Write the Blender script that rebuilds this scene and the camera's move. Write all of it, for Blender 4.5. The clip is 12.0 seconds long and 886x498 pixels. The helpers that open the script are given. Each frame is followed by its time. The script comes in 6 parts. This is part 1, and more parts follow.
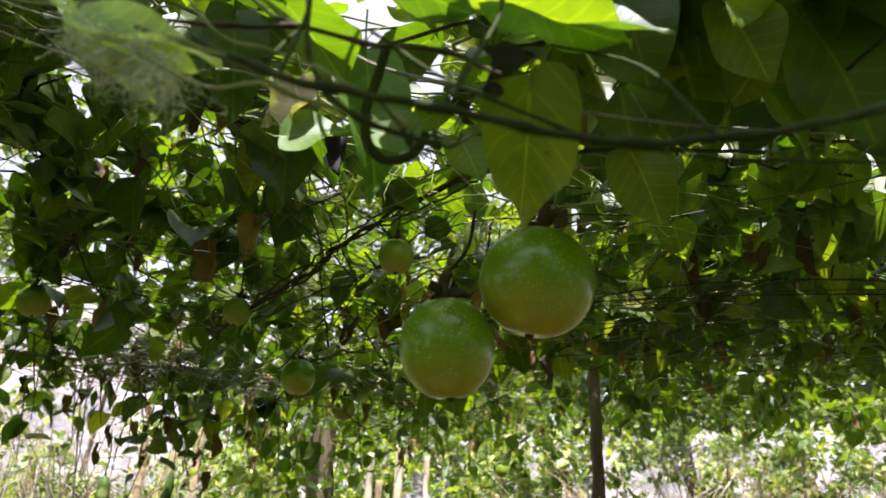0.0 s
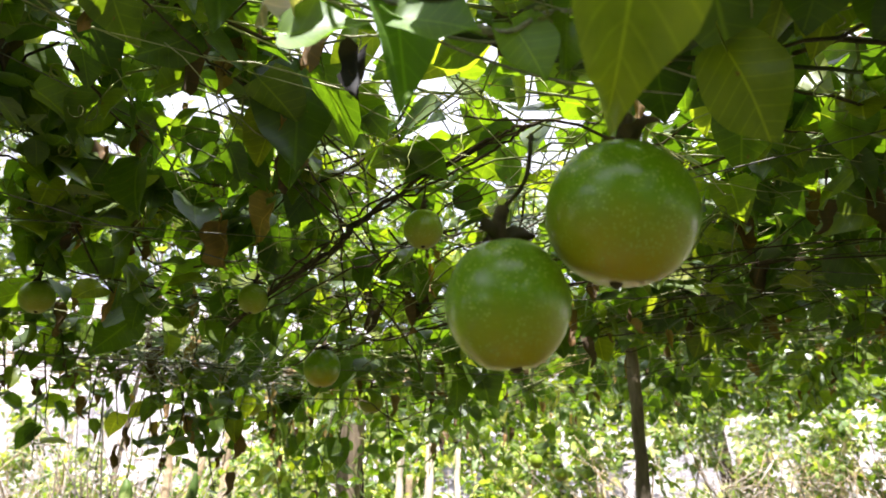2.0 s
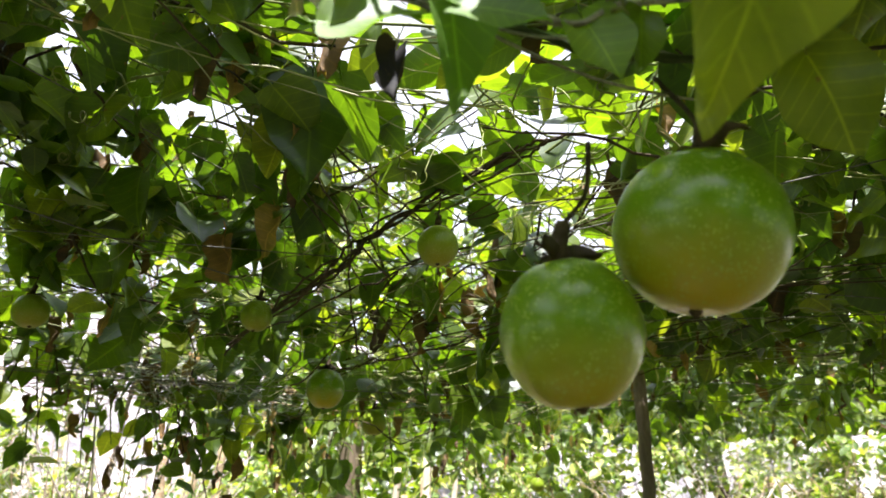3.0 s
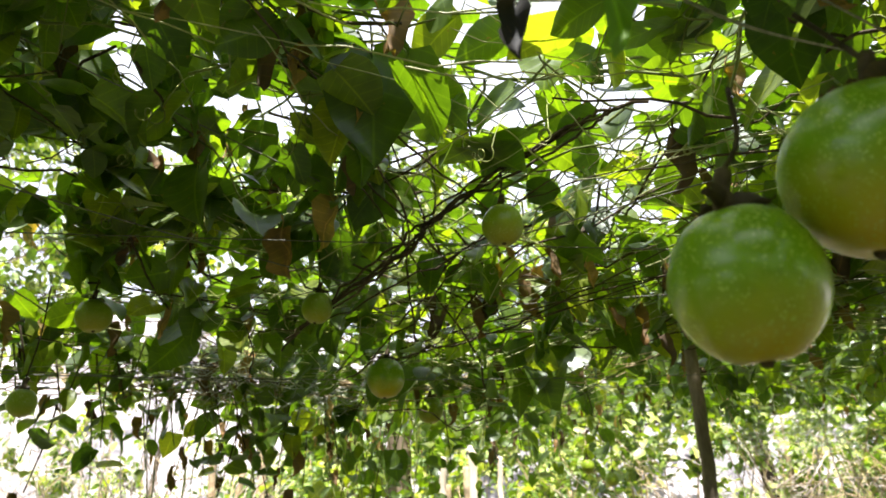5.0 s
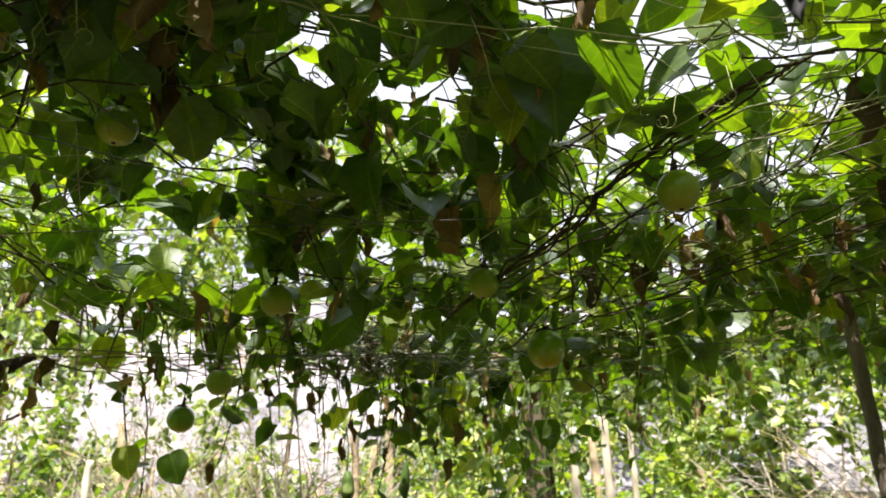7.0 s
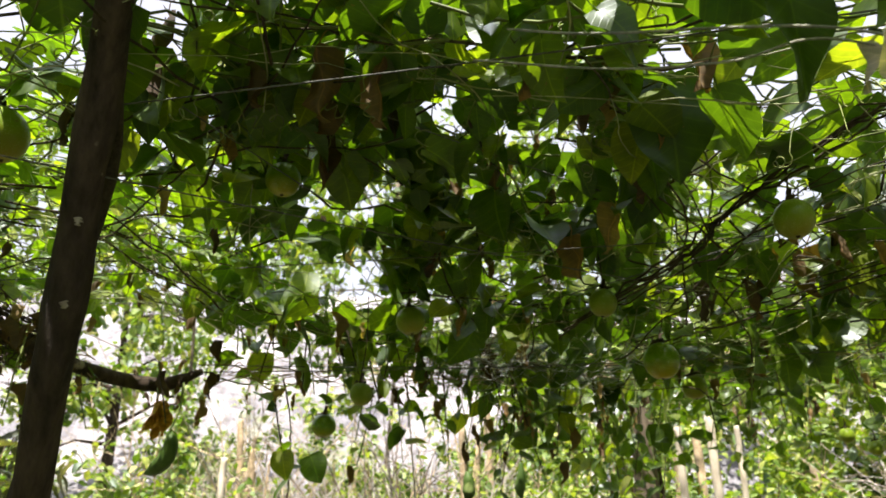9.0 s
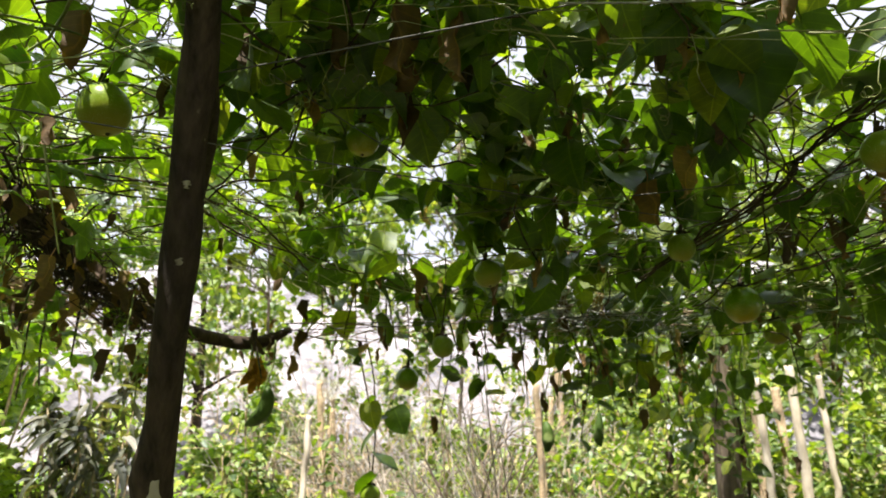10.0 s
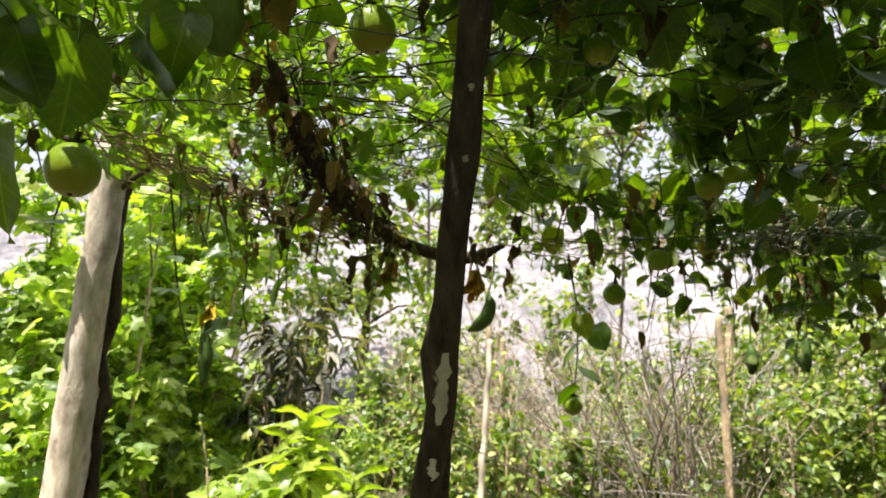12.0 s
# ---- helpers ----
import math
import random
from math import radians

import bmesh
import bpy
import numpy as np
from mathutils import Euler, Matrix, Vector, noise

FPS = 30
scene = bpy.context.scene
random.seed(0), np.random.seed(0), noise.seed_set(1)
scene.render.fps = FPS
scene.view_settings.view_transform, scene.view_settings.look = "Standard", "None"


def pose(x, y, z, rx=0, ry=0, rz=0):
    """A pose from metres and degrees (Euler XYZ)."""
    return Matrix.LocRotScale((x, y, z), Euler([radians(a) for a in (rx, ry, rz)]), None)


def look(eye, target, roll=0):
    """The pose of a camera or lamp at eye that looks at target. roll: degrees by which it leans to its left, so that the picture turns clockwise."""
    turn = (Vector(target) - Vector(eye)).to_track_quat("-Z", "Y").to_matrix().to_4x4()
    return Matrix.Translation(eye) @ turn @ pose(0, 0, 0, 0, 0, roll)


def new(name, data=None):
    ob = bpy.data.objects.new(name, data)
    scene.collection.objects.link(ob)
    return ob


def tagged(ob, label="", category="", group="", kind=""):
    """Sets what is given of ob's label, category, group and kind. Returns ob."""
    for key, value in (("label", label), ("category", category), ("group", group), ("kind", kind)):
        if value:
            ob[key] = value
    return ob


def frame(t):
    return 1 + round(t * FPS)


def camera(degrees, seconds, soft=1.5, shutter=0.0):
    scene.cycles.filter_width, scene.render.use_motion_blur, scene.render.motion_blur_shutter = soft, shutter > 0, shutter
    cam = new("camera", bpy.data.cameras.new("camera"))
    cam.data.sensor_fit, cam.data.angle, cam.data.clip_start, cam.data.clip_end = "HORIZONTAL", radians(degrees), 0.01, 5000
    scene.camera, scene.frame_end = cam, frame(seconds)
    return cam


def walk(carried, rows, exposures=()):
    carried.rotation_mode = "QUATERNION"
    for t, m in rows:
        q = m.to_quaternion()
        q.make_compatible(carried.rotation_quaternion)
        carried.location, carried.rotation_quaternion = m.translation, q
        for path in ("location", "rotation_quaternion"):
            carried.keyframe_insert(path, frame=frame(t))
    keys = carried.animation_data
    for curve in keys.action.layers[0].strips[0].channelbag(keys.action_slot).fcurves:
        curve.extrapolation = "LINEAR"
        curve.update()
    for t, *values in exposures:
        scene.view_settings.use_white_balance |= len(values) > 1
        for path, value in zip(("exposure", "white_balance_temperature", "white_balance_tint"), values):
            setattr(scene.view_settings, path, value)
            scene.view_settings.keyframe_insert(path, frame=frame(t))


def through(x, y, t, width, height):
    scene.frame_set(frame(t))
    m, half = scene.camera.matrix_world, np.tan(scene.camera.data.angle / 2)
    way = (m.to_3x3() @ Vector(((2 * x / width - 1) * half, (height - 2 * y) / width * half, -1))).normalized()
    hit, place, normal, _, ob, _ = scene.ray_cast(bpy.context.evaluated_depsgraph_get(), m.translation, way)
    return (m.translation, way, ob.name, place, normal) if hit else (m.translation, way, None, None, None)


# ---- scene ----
cam = camera(65.1, 12.0, soft=1.7)
cam.data.dof.use_dof, cam.data.dof.focus_distance, cam.data.dof.aperture_fstop = True, 0.9, 10.0
PATH = [
    (0, (0.028, 0.04, 1.421), (-0.014, 1.919, 2.104), 1.3),
    (0.5, (0.026, 0.059, 1.43), (-0.034, 1.932, 2.128), -0.8),
    (1, (0.03, 0.076, 1.427), (-0.025, 1.951, 2.12), 0.3),
    (1.5, (0.03, 0.114, 1.428), (-0.033, 1.994, 2.107), 0.1),
    (2, (0.004, 0.17, 1.427), (-0.095, 2.054, 2.092), -0.4),
    (2.5, (-0.021, 0.181, 1.442), (-0.122, 2.045, 2.162), 0.2),
    (3, (-0.029, 0.215, 1.445), (-0.116, 2.082, 2.156), 0.3),
    (3.2, (-0.031, 0.216, 1.439), (-0.109, 2.08, 2.158), 0.7),
    (4.8, (-0.074, 0.235, 1.446), (-0.185, 2.105, 2.148), -2.2),
    (5, (-0.099, 0.232, 1.438), (-0.251, 2.105, 2.125), -2.4),
    (5.5, (-0.137, 0.234, 1.424), (-0.382, 2.11, 2.072), -2.3),
    (6, (-0.17, 0.235, 1.414), (-0.47, 2.117, 2.019), -3.4),
    (6.5, (-0.18, 0.224, 1.416), (-0.475, 2.104, 2.029), -2.1),
    (7, (-0.212, 0.182, 1.431), (-0.657, 2.027, 2.064), -2.8),
    (7.5, (-0.23, 0.114, 1.44), (-0.798, 1.92, 2.085), -4.2),
    (7.7, (-0.237, 0.098, 1.434), (-0.84, 1.897, 2.064), -4.1),
    (9.3, (-0.242, 0.005, 1.456), (-0.949, 1.768, 2.082), -1.9),
    (9.5, (-0.24, -0.003, 1.452), (-0.988, 1.749, 2.061), -2.3),
    (10, (-0.259, -0.019, 1.425), (-1.124, 1.703, 1.96), -3.0),
    (10.5, (-0.302, -0.065, 1.408), (-1.276, 1.606, 1.918), -2.3),
    (11, (-0.326, -0.131, 1.403), (-1.406, 1.472, 1.916), -0.5),
    (11.5, (-0.338, -0.154, 1.389), (-1.497, 1.409, 1.853), -0.9),
    (12, (-0.378, -0.158, 1.348), (-1.623, 1.359, 1.731), -0.4),
]
walk(cam, [(t, look(eye, target, roll)) for t, eye, target, roll in PATH], [(0.0, 1.48, 6300, 21), (0.5, 1.74, 6300, 21), (1.5, 2.03, 6300, 21), (3.2, 2.02, 6300, 20), (5.0, 1.98, 6450, 16), (5.5, 1.92, 6450, 16), (6.0, 1.72, 6500, 15), (7.0, 1.54, 6500, 15), (9.5, 1.36, 6500, 15), (11.0, 1.34, 6500, 15), (12.0, 1.22, 6500, 15)])

# ---- daylight ----
SUN = Vector((0.06, -0.36, 0.93)).normalized()
world = bpy.data.worlds.new("sky")
scene.world = world
world.use_nodes = True
sky = world.node_tree.nodes.new("ShaderNodeTexSky")
sky.sky_type, sky.sun_disc = "NISHITA", False
sky.sun_elevation = math.asin(SUN.z)
sky.sun_rotation = math.atan2(SUN.x, SUN.y)
sky.air_density, sky.dust_density = 1.0, 2.5
backg = world.node_tree.nodes["Background"]
backg.inputs["Strength"].default_value = 0.078
haze = world.node_tree.nodes.new("ShaderNodeMix")     # thin white cloud over the blue
haze.data_type = "RGBA"
haze.inputs["Factor"].default_value = 0.62
haze.inputs["B"].default_value = (7.2, 7.2, 7.5, 1)
world.node_tree.links.new(sky.outputs["Color"], haze.inputs["A"])
world.node_tree.links.new(haze.outputs["Result"], backg.inputs["Color"])
lamp = bpy.data.lights.new("sun", "SUN")
lamp.energy, lamp.angle, lamp.color = 5.0, radians(0.53), (1.0, 0.975, 0.87)
sun = new("sun", lamp)
sun.matrix_world = look(SUN * 30, (0, 0, 0))

# ---- materials ----
def material(name, rough=0.6, spec=0.4):
    m = bpy.data.materials.new(name)
    m.use_nodes = True
    b = m.node_tree.nodes["Principled BSDF"]
    b.inputs["Roughness"].default_value = rough
    b.inputs["Specular IOR Level"].default_value = spec
    return m, m.node_tree, b


def node(nt, kind, **values):
    n = nt.nodes.new("ShaderNode" + kind)
    for key, value in values.items():
        n.inputs[key].default_value = value
    return n


def ramp(nt, source, stops):
    r = nt.nodes.new("ShaderNodeValToRGB")
    while len(r.color_ramp.elements) < len(stops):
        r.color_ramp.elements.new(0.5)
    for e, (place, colour) in zip(r.color_ramp.elements, stops):
        e.position, e.color = place, (*colour, 1)
    nt.links.new(source, r.inputs["Fac"])
    return r.outputs["Color"]


def blend(nt, fac, a, b, mode="MIX"):
    n = nt.nodes.new("ShaderNodeMix")
    n.data_type, n.blend_type = "RGBA", mode
    for socket, v in ((n.inputs["Factor"], fac), (n.inputs["A"], a), (n.inputs["B"], b)):
        if isinstance(v, bpy.types.NodeSocket):
            nt.links.new(v, socket)
        else:
            socket.default_value = v if isinstance(v, (int, float)) else (*v, 1)
    return n.outputs["Result"]


def bump(nt, bsdf, height, strength, distance):
    n = node(nt, "Bump", Strength=strength, Distance=distance)
    nt.links.new(height, n.inputs["Height"])
    nt.links.new(n.outputs["Normal"], bsdf.inputs["Normal"])


def random_of(nt, joined):
    """A random number for each piece: by island in a joined mesh, by object otherwise."""
    if joined:
        return nt.nodes.new("ShaderNodeNewGeometry").outputs["Random Per Island"]
    return nt.nodes.new("ShaderNodeObjectInfo").outputs["Random"]


def leaf_material(name, joined, stops, through=0.48, rough=0.38, shine=0.22):
    """Thin leaf: diffuse front, light through the blade, soft gloss, pale veins, blotches."""
    m = bpy.data.materials.new(name)
    m.use_nodes = True
    nt = m.node_tree
    nt.nodes.clear()
    out = nt.nodes.new("ShaderNodeOutputMaterial")
    uv = nt.nodes.new("ShaderNodeTexCoord").outputs["UV"]
    base = ramp(nt, random_of(nt, joined), stops)
    sep = nt.nodes.new("ShaderNodeSeparateXYZ")
    nt.links.new(uv, sep.inputs[0])
    # side veins slant up from the midrib: a saw of v - 0.55 * |u|
    du = nt.nodes.new("ShaderNodeMath"); du.operation = "SUBTRACT"; du.inputs[1].default_value = 0.5
    nt.links.new(sep.outputs["X"], du.inputs[0])
    au = nt.nodes.new("ShaderNodeMath"); au.operation = "ABSOLUTE"
    nt.links.new(du.outputs[0], au.inputs[0])
    sl = nt.nodes.new("ShaderNodeMath"); sl.operation = "MULTIPLY_ADD"; sl.inputs[1].default_value = -0.55
    nt.links.new(au.outputs[0], sl.inputs[0]); nt.links.new(sep.outputs["Y"], sl.inputs[2])
    fr = nt.nodes.new("ShaderNodeMath"); fr.operation = "PINGPONG"; fr.inputs[1].default_value = 0.075
    nt.links.new(sl.outputs[0], fr.inputs[0])
    side = nt.nodes.new("ShaderNodeMapRange")
    side.inputs["From Min"].default_value, side.inputs["From Max"].default_value = 0.0, 0.016
    side.inputs["To Min"].default_value, side.inputs["To Max"].default_value = 0.4, 0.0
    nt.links.new(fr.outputs[0], side.inputs["Value"])
    mid = nt.nodes.new("ShaderNodeMapRange")
    mid.inputs["From Min"].default_value, mid.inputs["From Max"].default_value = 0.006, 0.022
    mid.inputs["To Min"].default_value, mid.inputs["To Max"].default_value = 0.9, 0.0
    nt.links.new(au.outputs[0], mid.inputs["Value"])
    vein = nt.nodes.new("ShaderNodeMath"); vein.operation = "MAXIMUM"
    nt.links.new(side.outputs[0], vein.inputs[0]); nt.links.new(mid.outputs[0], vein.inputs[1])
    geo = nt.nodes.new("ShaderNodeNewGeometry")
    blot = node(nt, "TexNoise", Scale=26.0, Detail=5.0, Roughness=0.6)
    nt.links.new(geo.outputs["Position"], blot.inputs["Vector"])
    tone = ramp(nt, blot.outputs["Fac"], [(0.3, (0.62, 0.66, 0.6)), (0.55, (1, 1, 1)), (0.75, (1.25, 1.15, 0.8))])
    colour = blend(nt, 1.0, base, tone, "MULTIPLY")
    spots = node(nt, "TexNoise", Scale=95.0, Detail=2.0)
    nt.links.new(geo.outputs["Position"], spots.inputs["Vector"])
    spot = ramp(nt, spots.outputs["Fac"], [(0.70, (0, 0, 0)), (0.76, (0.8, 0.8, 0.8))])
    colour = blend(nt, spot, colour, (0.13, 0.075, 0.03))
    paler = blend(nt, vein.outputs[0], colour, blend(nt, 1.0, colour, (1.9, 1.7, 1.6), "MULTIPLY"))
    lit = blend(nt, 1.0, paler, (2.3, 2.7, 0.5), "MULTIPLY")
    diff, trans = nt.nodes.new("ShaderNodeBsdfDiffuse"), nt.nodes.new("ShaderNodeBsdfTranslucent")
    nt.links.new(paler, diff.inputs["Color"]); nt.links.new(lit, trans.inputs["Color"])
    body = node(nt, "MixShader", Fac=through)
    nt.links.new(diff.outputs[0], body.inputs[1]); nt.links.new(trans.outputs[0], body.inputs[2])
    gloss = node(nt, "BsdfGlossy", Roughness=rough)
    gloss.inputs["Color"].default_value = (0.9, 0.95, 1.0, 1)
    face = node(nt, "LayerWeight", Blend=0.5)
    fres = nt.nodes.new("ShaderNodeMapRange")
    fres.inputs["From Min"].default_value, fres.inputs["From Max"].default_value = 0.45, 1.0
    fres.inputs["To Min"].default_value, fres.inputs["To Max"].default_value = 0.035, shine
    nt.links.new(face.outputs["Facing"], fres.inputs["Value"])
    top = nt.nodes.new("ShaderNodeMixShader")
    nt.links.new(fres.outputs[0], top.inputs["Fac"])
    nt.links.new(body.outputs[0], top.inputs[1]); nt.links.new(gloss.outputs[0], top.inputs[2])
    bm_ = node(nt, "Bump", Strength=0.14, Distance=0.003)
    nt.links.new(vein.outputs[0], bm_.inputs["Height"])
    for n in (diff, gloss):
        nt.links.new(bm_.outputs["Normal"], n.inputs["Normal"])
    nt.links.new(top.outputs[0], out.inputs["Surface"])
    return m


def surface(name, dark, light, scale, rough=0.8, stretch=(1, 1, 1), relief=0.4, depth=0.01, patches=None, coords="Object", joined=False):
    """Bark, wood, soil and stems: two noises of colour and a relief."""
    m, nt, b = material(name, rough, 0.25)
    tc = nt.nodes.new("ShaderNodeTexCoord")
    mp = nt.nodes.new("ShaderNodeMapping")
    mp.inputs["Scale"].default_value = stretch
    nt.links.new(tc.outputs[coords], mp.inputs["Vector"])
    fine = node(nt, "TexNoise", Scale=scale, Detail=8.0, Roughness=0.65)
    wide = node(nt, "TexNoise", Scale=scale * 0.17, Detail=3.0)
    for n in (fine, wide):
        nt.links.new(mp.outputs[0], n.inputs["Vector"])
    colour = ramp(nt, fine.outputs["Fac"], [(0.32, dark), (0.68, light)])
    tone = ramp(nt, wide.outputs["Fac"], [(0.35, (0.6, 0.6, 0.6)), (0.65, (1.2, 1.15, 1.1))])
    colour = blend(nt, 1.0, colour, tone, "MULTIPLY")
    if joined:
        var = ramp(nt, random_of(nt, True), [(0.0, (0.65, 0.6, 0.55)), (1.0, (1.25, 1.2, 1.1))])
        colour = blend(nt, 1.0, colour, var, "MULTIPLY")
    if patches:
        low, high, paint = patches
        spread = node(nt, "TexNoise", Scale=scale * 0.25, Detail=4.0, Roughness=0.55)
        nt.links.new(tc.outputs[coords], spread.inputs["Vector"])
        fac = ramp(nt, spread.outputs["Fac"], [(low, (0, 0, 0)), (high, (1, 1, 1))])
        colour = blend(nt, fac, colour, paint)
    nt.links.new(colour, b.inputs["Base Color"])
    bump(nt, b, fine.outputs["Fac"], relief, depth)
    return m


def rind_material(name, green, tan, speckle, coat=0.8):
    m, nt, b = material(name, 0.34, 0.12)
    tc = nt.nodes.new("ShaderNodeTexCoord")
    sep = nt.nodes.new("ShaderNodeSeparateXYZ")
    nt.links.new(tc.outputs["Object"], sep.inputs[0])
    wob = node(nt, "TexNoise", Scale=22.0, Detail=3.0)
    nt.links.new(tc.outputs["Object"], wob.inputs["Vector"])
    add = nt.nodes.new("ShaderNodeMath"); add.operation = "MULTIPLY_ADD"; add.inputs[1].default_value = 0.035
    nt.links.new(wob.outputs["Fac"], add.inputs[0]); nt.links.new(sep.outputs["Z"], add.inputs[2])
    rng = nt.nodes.new("ShaderNodeMapRange")
    rng.inputs["From Min"].default_value, rng.inputs["From Max"].default_value = -0.028, 0.06
    nt.links.new(add.outputs[0], rng.inputs["Value"])
    base = ramp(nt, rng.outputs[0], [(0.0, tan), (0.22, tuple(0.5 * (p + q) for p, q in zip(green, tan))), (0.52, green), (1.0, tuple(0.8 * p for p in green))])
    vor = node(nt, "TexVoronoi", Scale=400.0)
    nt.links.new(tc.outputs["Object"], vor.inputs["Vector"])
    dots = ramp(nt, vor.outputs["Distance"], [(0.20, (1, 1, 1)), (0.36, (0, 0, 0))])
    mask = node(nt, "TexNoise", Scale=60.0, Detail=2.0)
    nt.links.new(tc.outputs["Object"], mask.inputs["Vector"])
    some = ramp(nt, mask.outputs["Fac"], [(0.35, (0.1, 0.1, 0.1)), (0.6, (0.8, 0.8, 0.8))])
    fac = blend(nt, 1.0, dots, some, "MULTIPLY")
    colour = blend(nt, fac, base, speckle)
    scar = node(nt, "TexNoise", Scale=38.0, Detail=4.0)
    nt.links.new(tc.outputs["Object"], scar.inputs["Vector"])
    mark = ramp(nt, scar.outputs["Fac"], [(0.70, (0, 0, 0)), (0.78, (0.6, 0.6, 0.6))])
    colour = blend(nt, mark, colour, (0.16, 0.09, 0.035))
    nt.links.new(colour, b.inputs["Base Color"])
    b.inputs["Subsurface Weight"].default_value = 0.12
    b.inputs["Subsurface Radius"].default_value = (0.006, 0.008, 0.002)
    b.inputs["Coat Weight"].default_value = coat
    b.inputs["Coat IOR"].default_value = 1.5
    b.inputs["Coat Roughness"].default_value = 0.2
    ro = ramp(nt, mask.outputs["Fac"], [(0.3, (0.28, 0.28, 0.28)), (0.7, (0.46, 0.46, 0.46))])
    nt.links.new(ro, b.inputs["Roughness"])
    bump(nt, b, vor.outputs["Distance"], 0.12, 0.0008)
    return m


VINE = [(0.0, (0.030, 0.055, 0.004)), (0.35, (0.052, 0.090, 0.005)), (0.7, (0.084, 0.128, 0.007)), (0.92, (0.125, 0.16, 0.009)), (1.0, (0.18, 0.19, 0.02))]
BRIGHT = [(0.0, (0.035, 0.07, 0.012)), (0.3, (0.10, 0.16, 0.025)), (0.7, (0.20, 0.26, 0.045)), (0.9, (0.30, 0.33, 0.08)), (1.0, (0.40, 0.38, 0.14))]
DRY = [(0.0, (0.045, 0.024, 0.008)), (0.5, (0.10, 0.055, 0.016)), (0.9, (0.22, 0.13, 0.042)), (1.0, (0.46, 0.32, 0.15))]
M_LEAF = leaf_material("vine_leaf", False, VINE)
M_LEAVES = leaf_material("vine_leaves", True, VINE)
M_SHRUB = leaf_material("shrub_leaves", True, BRIGHT, 0.3, 0.45)
M_HEDGE = leaf_material("hedge_leaves", True, [(0.0, (0.08, 0.14, 0.016)), (0.35, (0.20, 0.28, 0.04)), (0.8, (0.33, 0.40, 0.07)), (1.0, (0.45, 0.47, 0.13))], 0.45, 0.45)
M_ASH = surface("bleached_branch", (0.24, 0.23, 0.22), (0.52, 0.50, 0.48), 30, 0.85, (1, 1, 1), 0.3, 0.003, joined=True)
GLEAF = [(0.0, (0.045, 0.085, 0.006)), (0.4, (0.085, 0.14, 0.008)), (0.8, (0.13, 0.19, 0.012)), (1.0, (0.20, 0.23, 0.02))]
M_LOBE = leaf_material("lobed_leaf", False, GLEAF, 0.5)
M_LOBES = leaf_material("lobed_leaves", True, GLEAF, 0.5)
M_YOUNG = leaf_material("young_leaf", False, [(0.0, (0.075, 0.155, 0.015)), (1.0, (0.125, 0.20, 0.025))], 0.36, 0.5, 0.06)
M_DRY = leaf_material("dry_leaf", False, DRY, 0.22, 0.8, 0.03)
M_DRYS = leaf_material("dry_leaves", True, DRY, 0.22, 0.8, 0.03)
M_STEM = surface("green_stem", (0.09, 0.14, 0.035), (0.21, 0.26, 0.09), 60, 0.55, (1, 1, 1), 0.2, 0.003, joined=True)
M_PALESTEM = surface("pale_stem", (0.22, 0.26, 0.12), (0.48, 0.52, 0.33), 60, 0.5, (1, 1, 1), 0.2, 0.002, joined=True)
M_WOODY = surface("woody_vine", (0.025, 0.02, 0.014), (0.10, 0.08, 0.055), 80, 0.85, (1, 1, 1), 0.5, 0.004, joined=True)
M_STRAW = surface("dry_stem", (0.28, 0.21, 0.13), (0.58, 0.49, 0.35), 40, 0.8, (1, 1, 1), 0.3, 0.003, joined=True)
M_WIRE = surface("weathered_wire", (0.06, 0.06, 0.055), (0.17, 0.17, 0.15), 300, 0.7, (1, 1, 1), 0.4, 0.001)
M_TWINE = surface("twine", (0.16, 0.16, 0.12), (0.36, 0.36, 0.29), 300, 0.7, (1, 1, 1), 0.4, 0.001)
M_BARKD = surface("dark_bark", (0.020, 0.014, 0.009), (0.105, 0.074, 0.050), 45, 0.88, (1, 1, 0.25), 0.7, 0.012, (0.66, 0.70, (0.30, 0.25, 0.17)))
M_BARKP = surface("pale_bark", (0.46, 0.37, 0.28), (0.86, 0.77, 0.65), 30, 0.85, (1, 1, 0.4), 0.8, 0.014, (0.60, 0.70, (0.24, 0.18, 0.12)))
M_BANK = surface("bank_earth", (0.17, 0.165, 0.185), (0.48, 0.46, 0.50), 2.6, 0.95, (1, 1, 1), 0.8, 0.3, (0.60, 0.70, (0.20, 0.23, 0.11)))
M_POLE = surface("weathered_pole", (0.12, 0.095, 0.07), (0.29, 0.235, 0.175), 40, 0.85, (1, 1, 0.25), 0.5, 0.006)
M_PALEWOOD = surface("bleached_wood", (0.42, 0.36, 0.27), (0.66, 0.60, 0.48), 35, 0.8, (1, 1, 0.3), 0.4, 0.004)
M_SOIL = surface("soil", (0.055, 0.04, 0.025), (0.14, 0.11, 0.075), 2.2, 0.95, (1, 1, 1), 0.7, 0.08, (0.45, 0.6, (0.05, 0.085, 0.02)), coords="Object")
M_GOURD = surface("gourd_skin", (0.05, 0.10, 0.02), (0.10, 0.17, 0.035), 55, 0.5, (1, 1, 0.4), 0.3, 0.004, (0.56, 0.66, (0.22, 0.28, 0.09)))
M_LUFFA = surface("luffa_skin", (0.09, 0.16, 0.02), (0.22, 0.29, 0.05), 40, 0.55, (1, 1, 0.2), 0.3, 0.004)
M_NECK = surface("yellow_neck", (0.50, 0.36, 0.02), (0.70, 0.54, 0.05), 60, 0.6, (1, 1, 1), 0.3, 0.002)
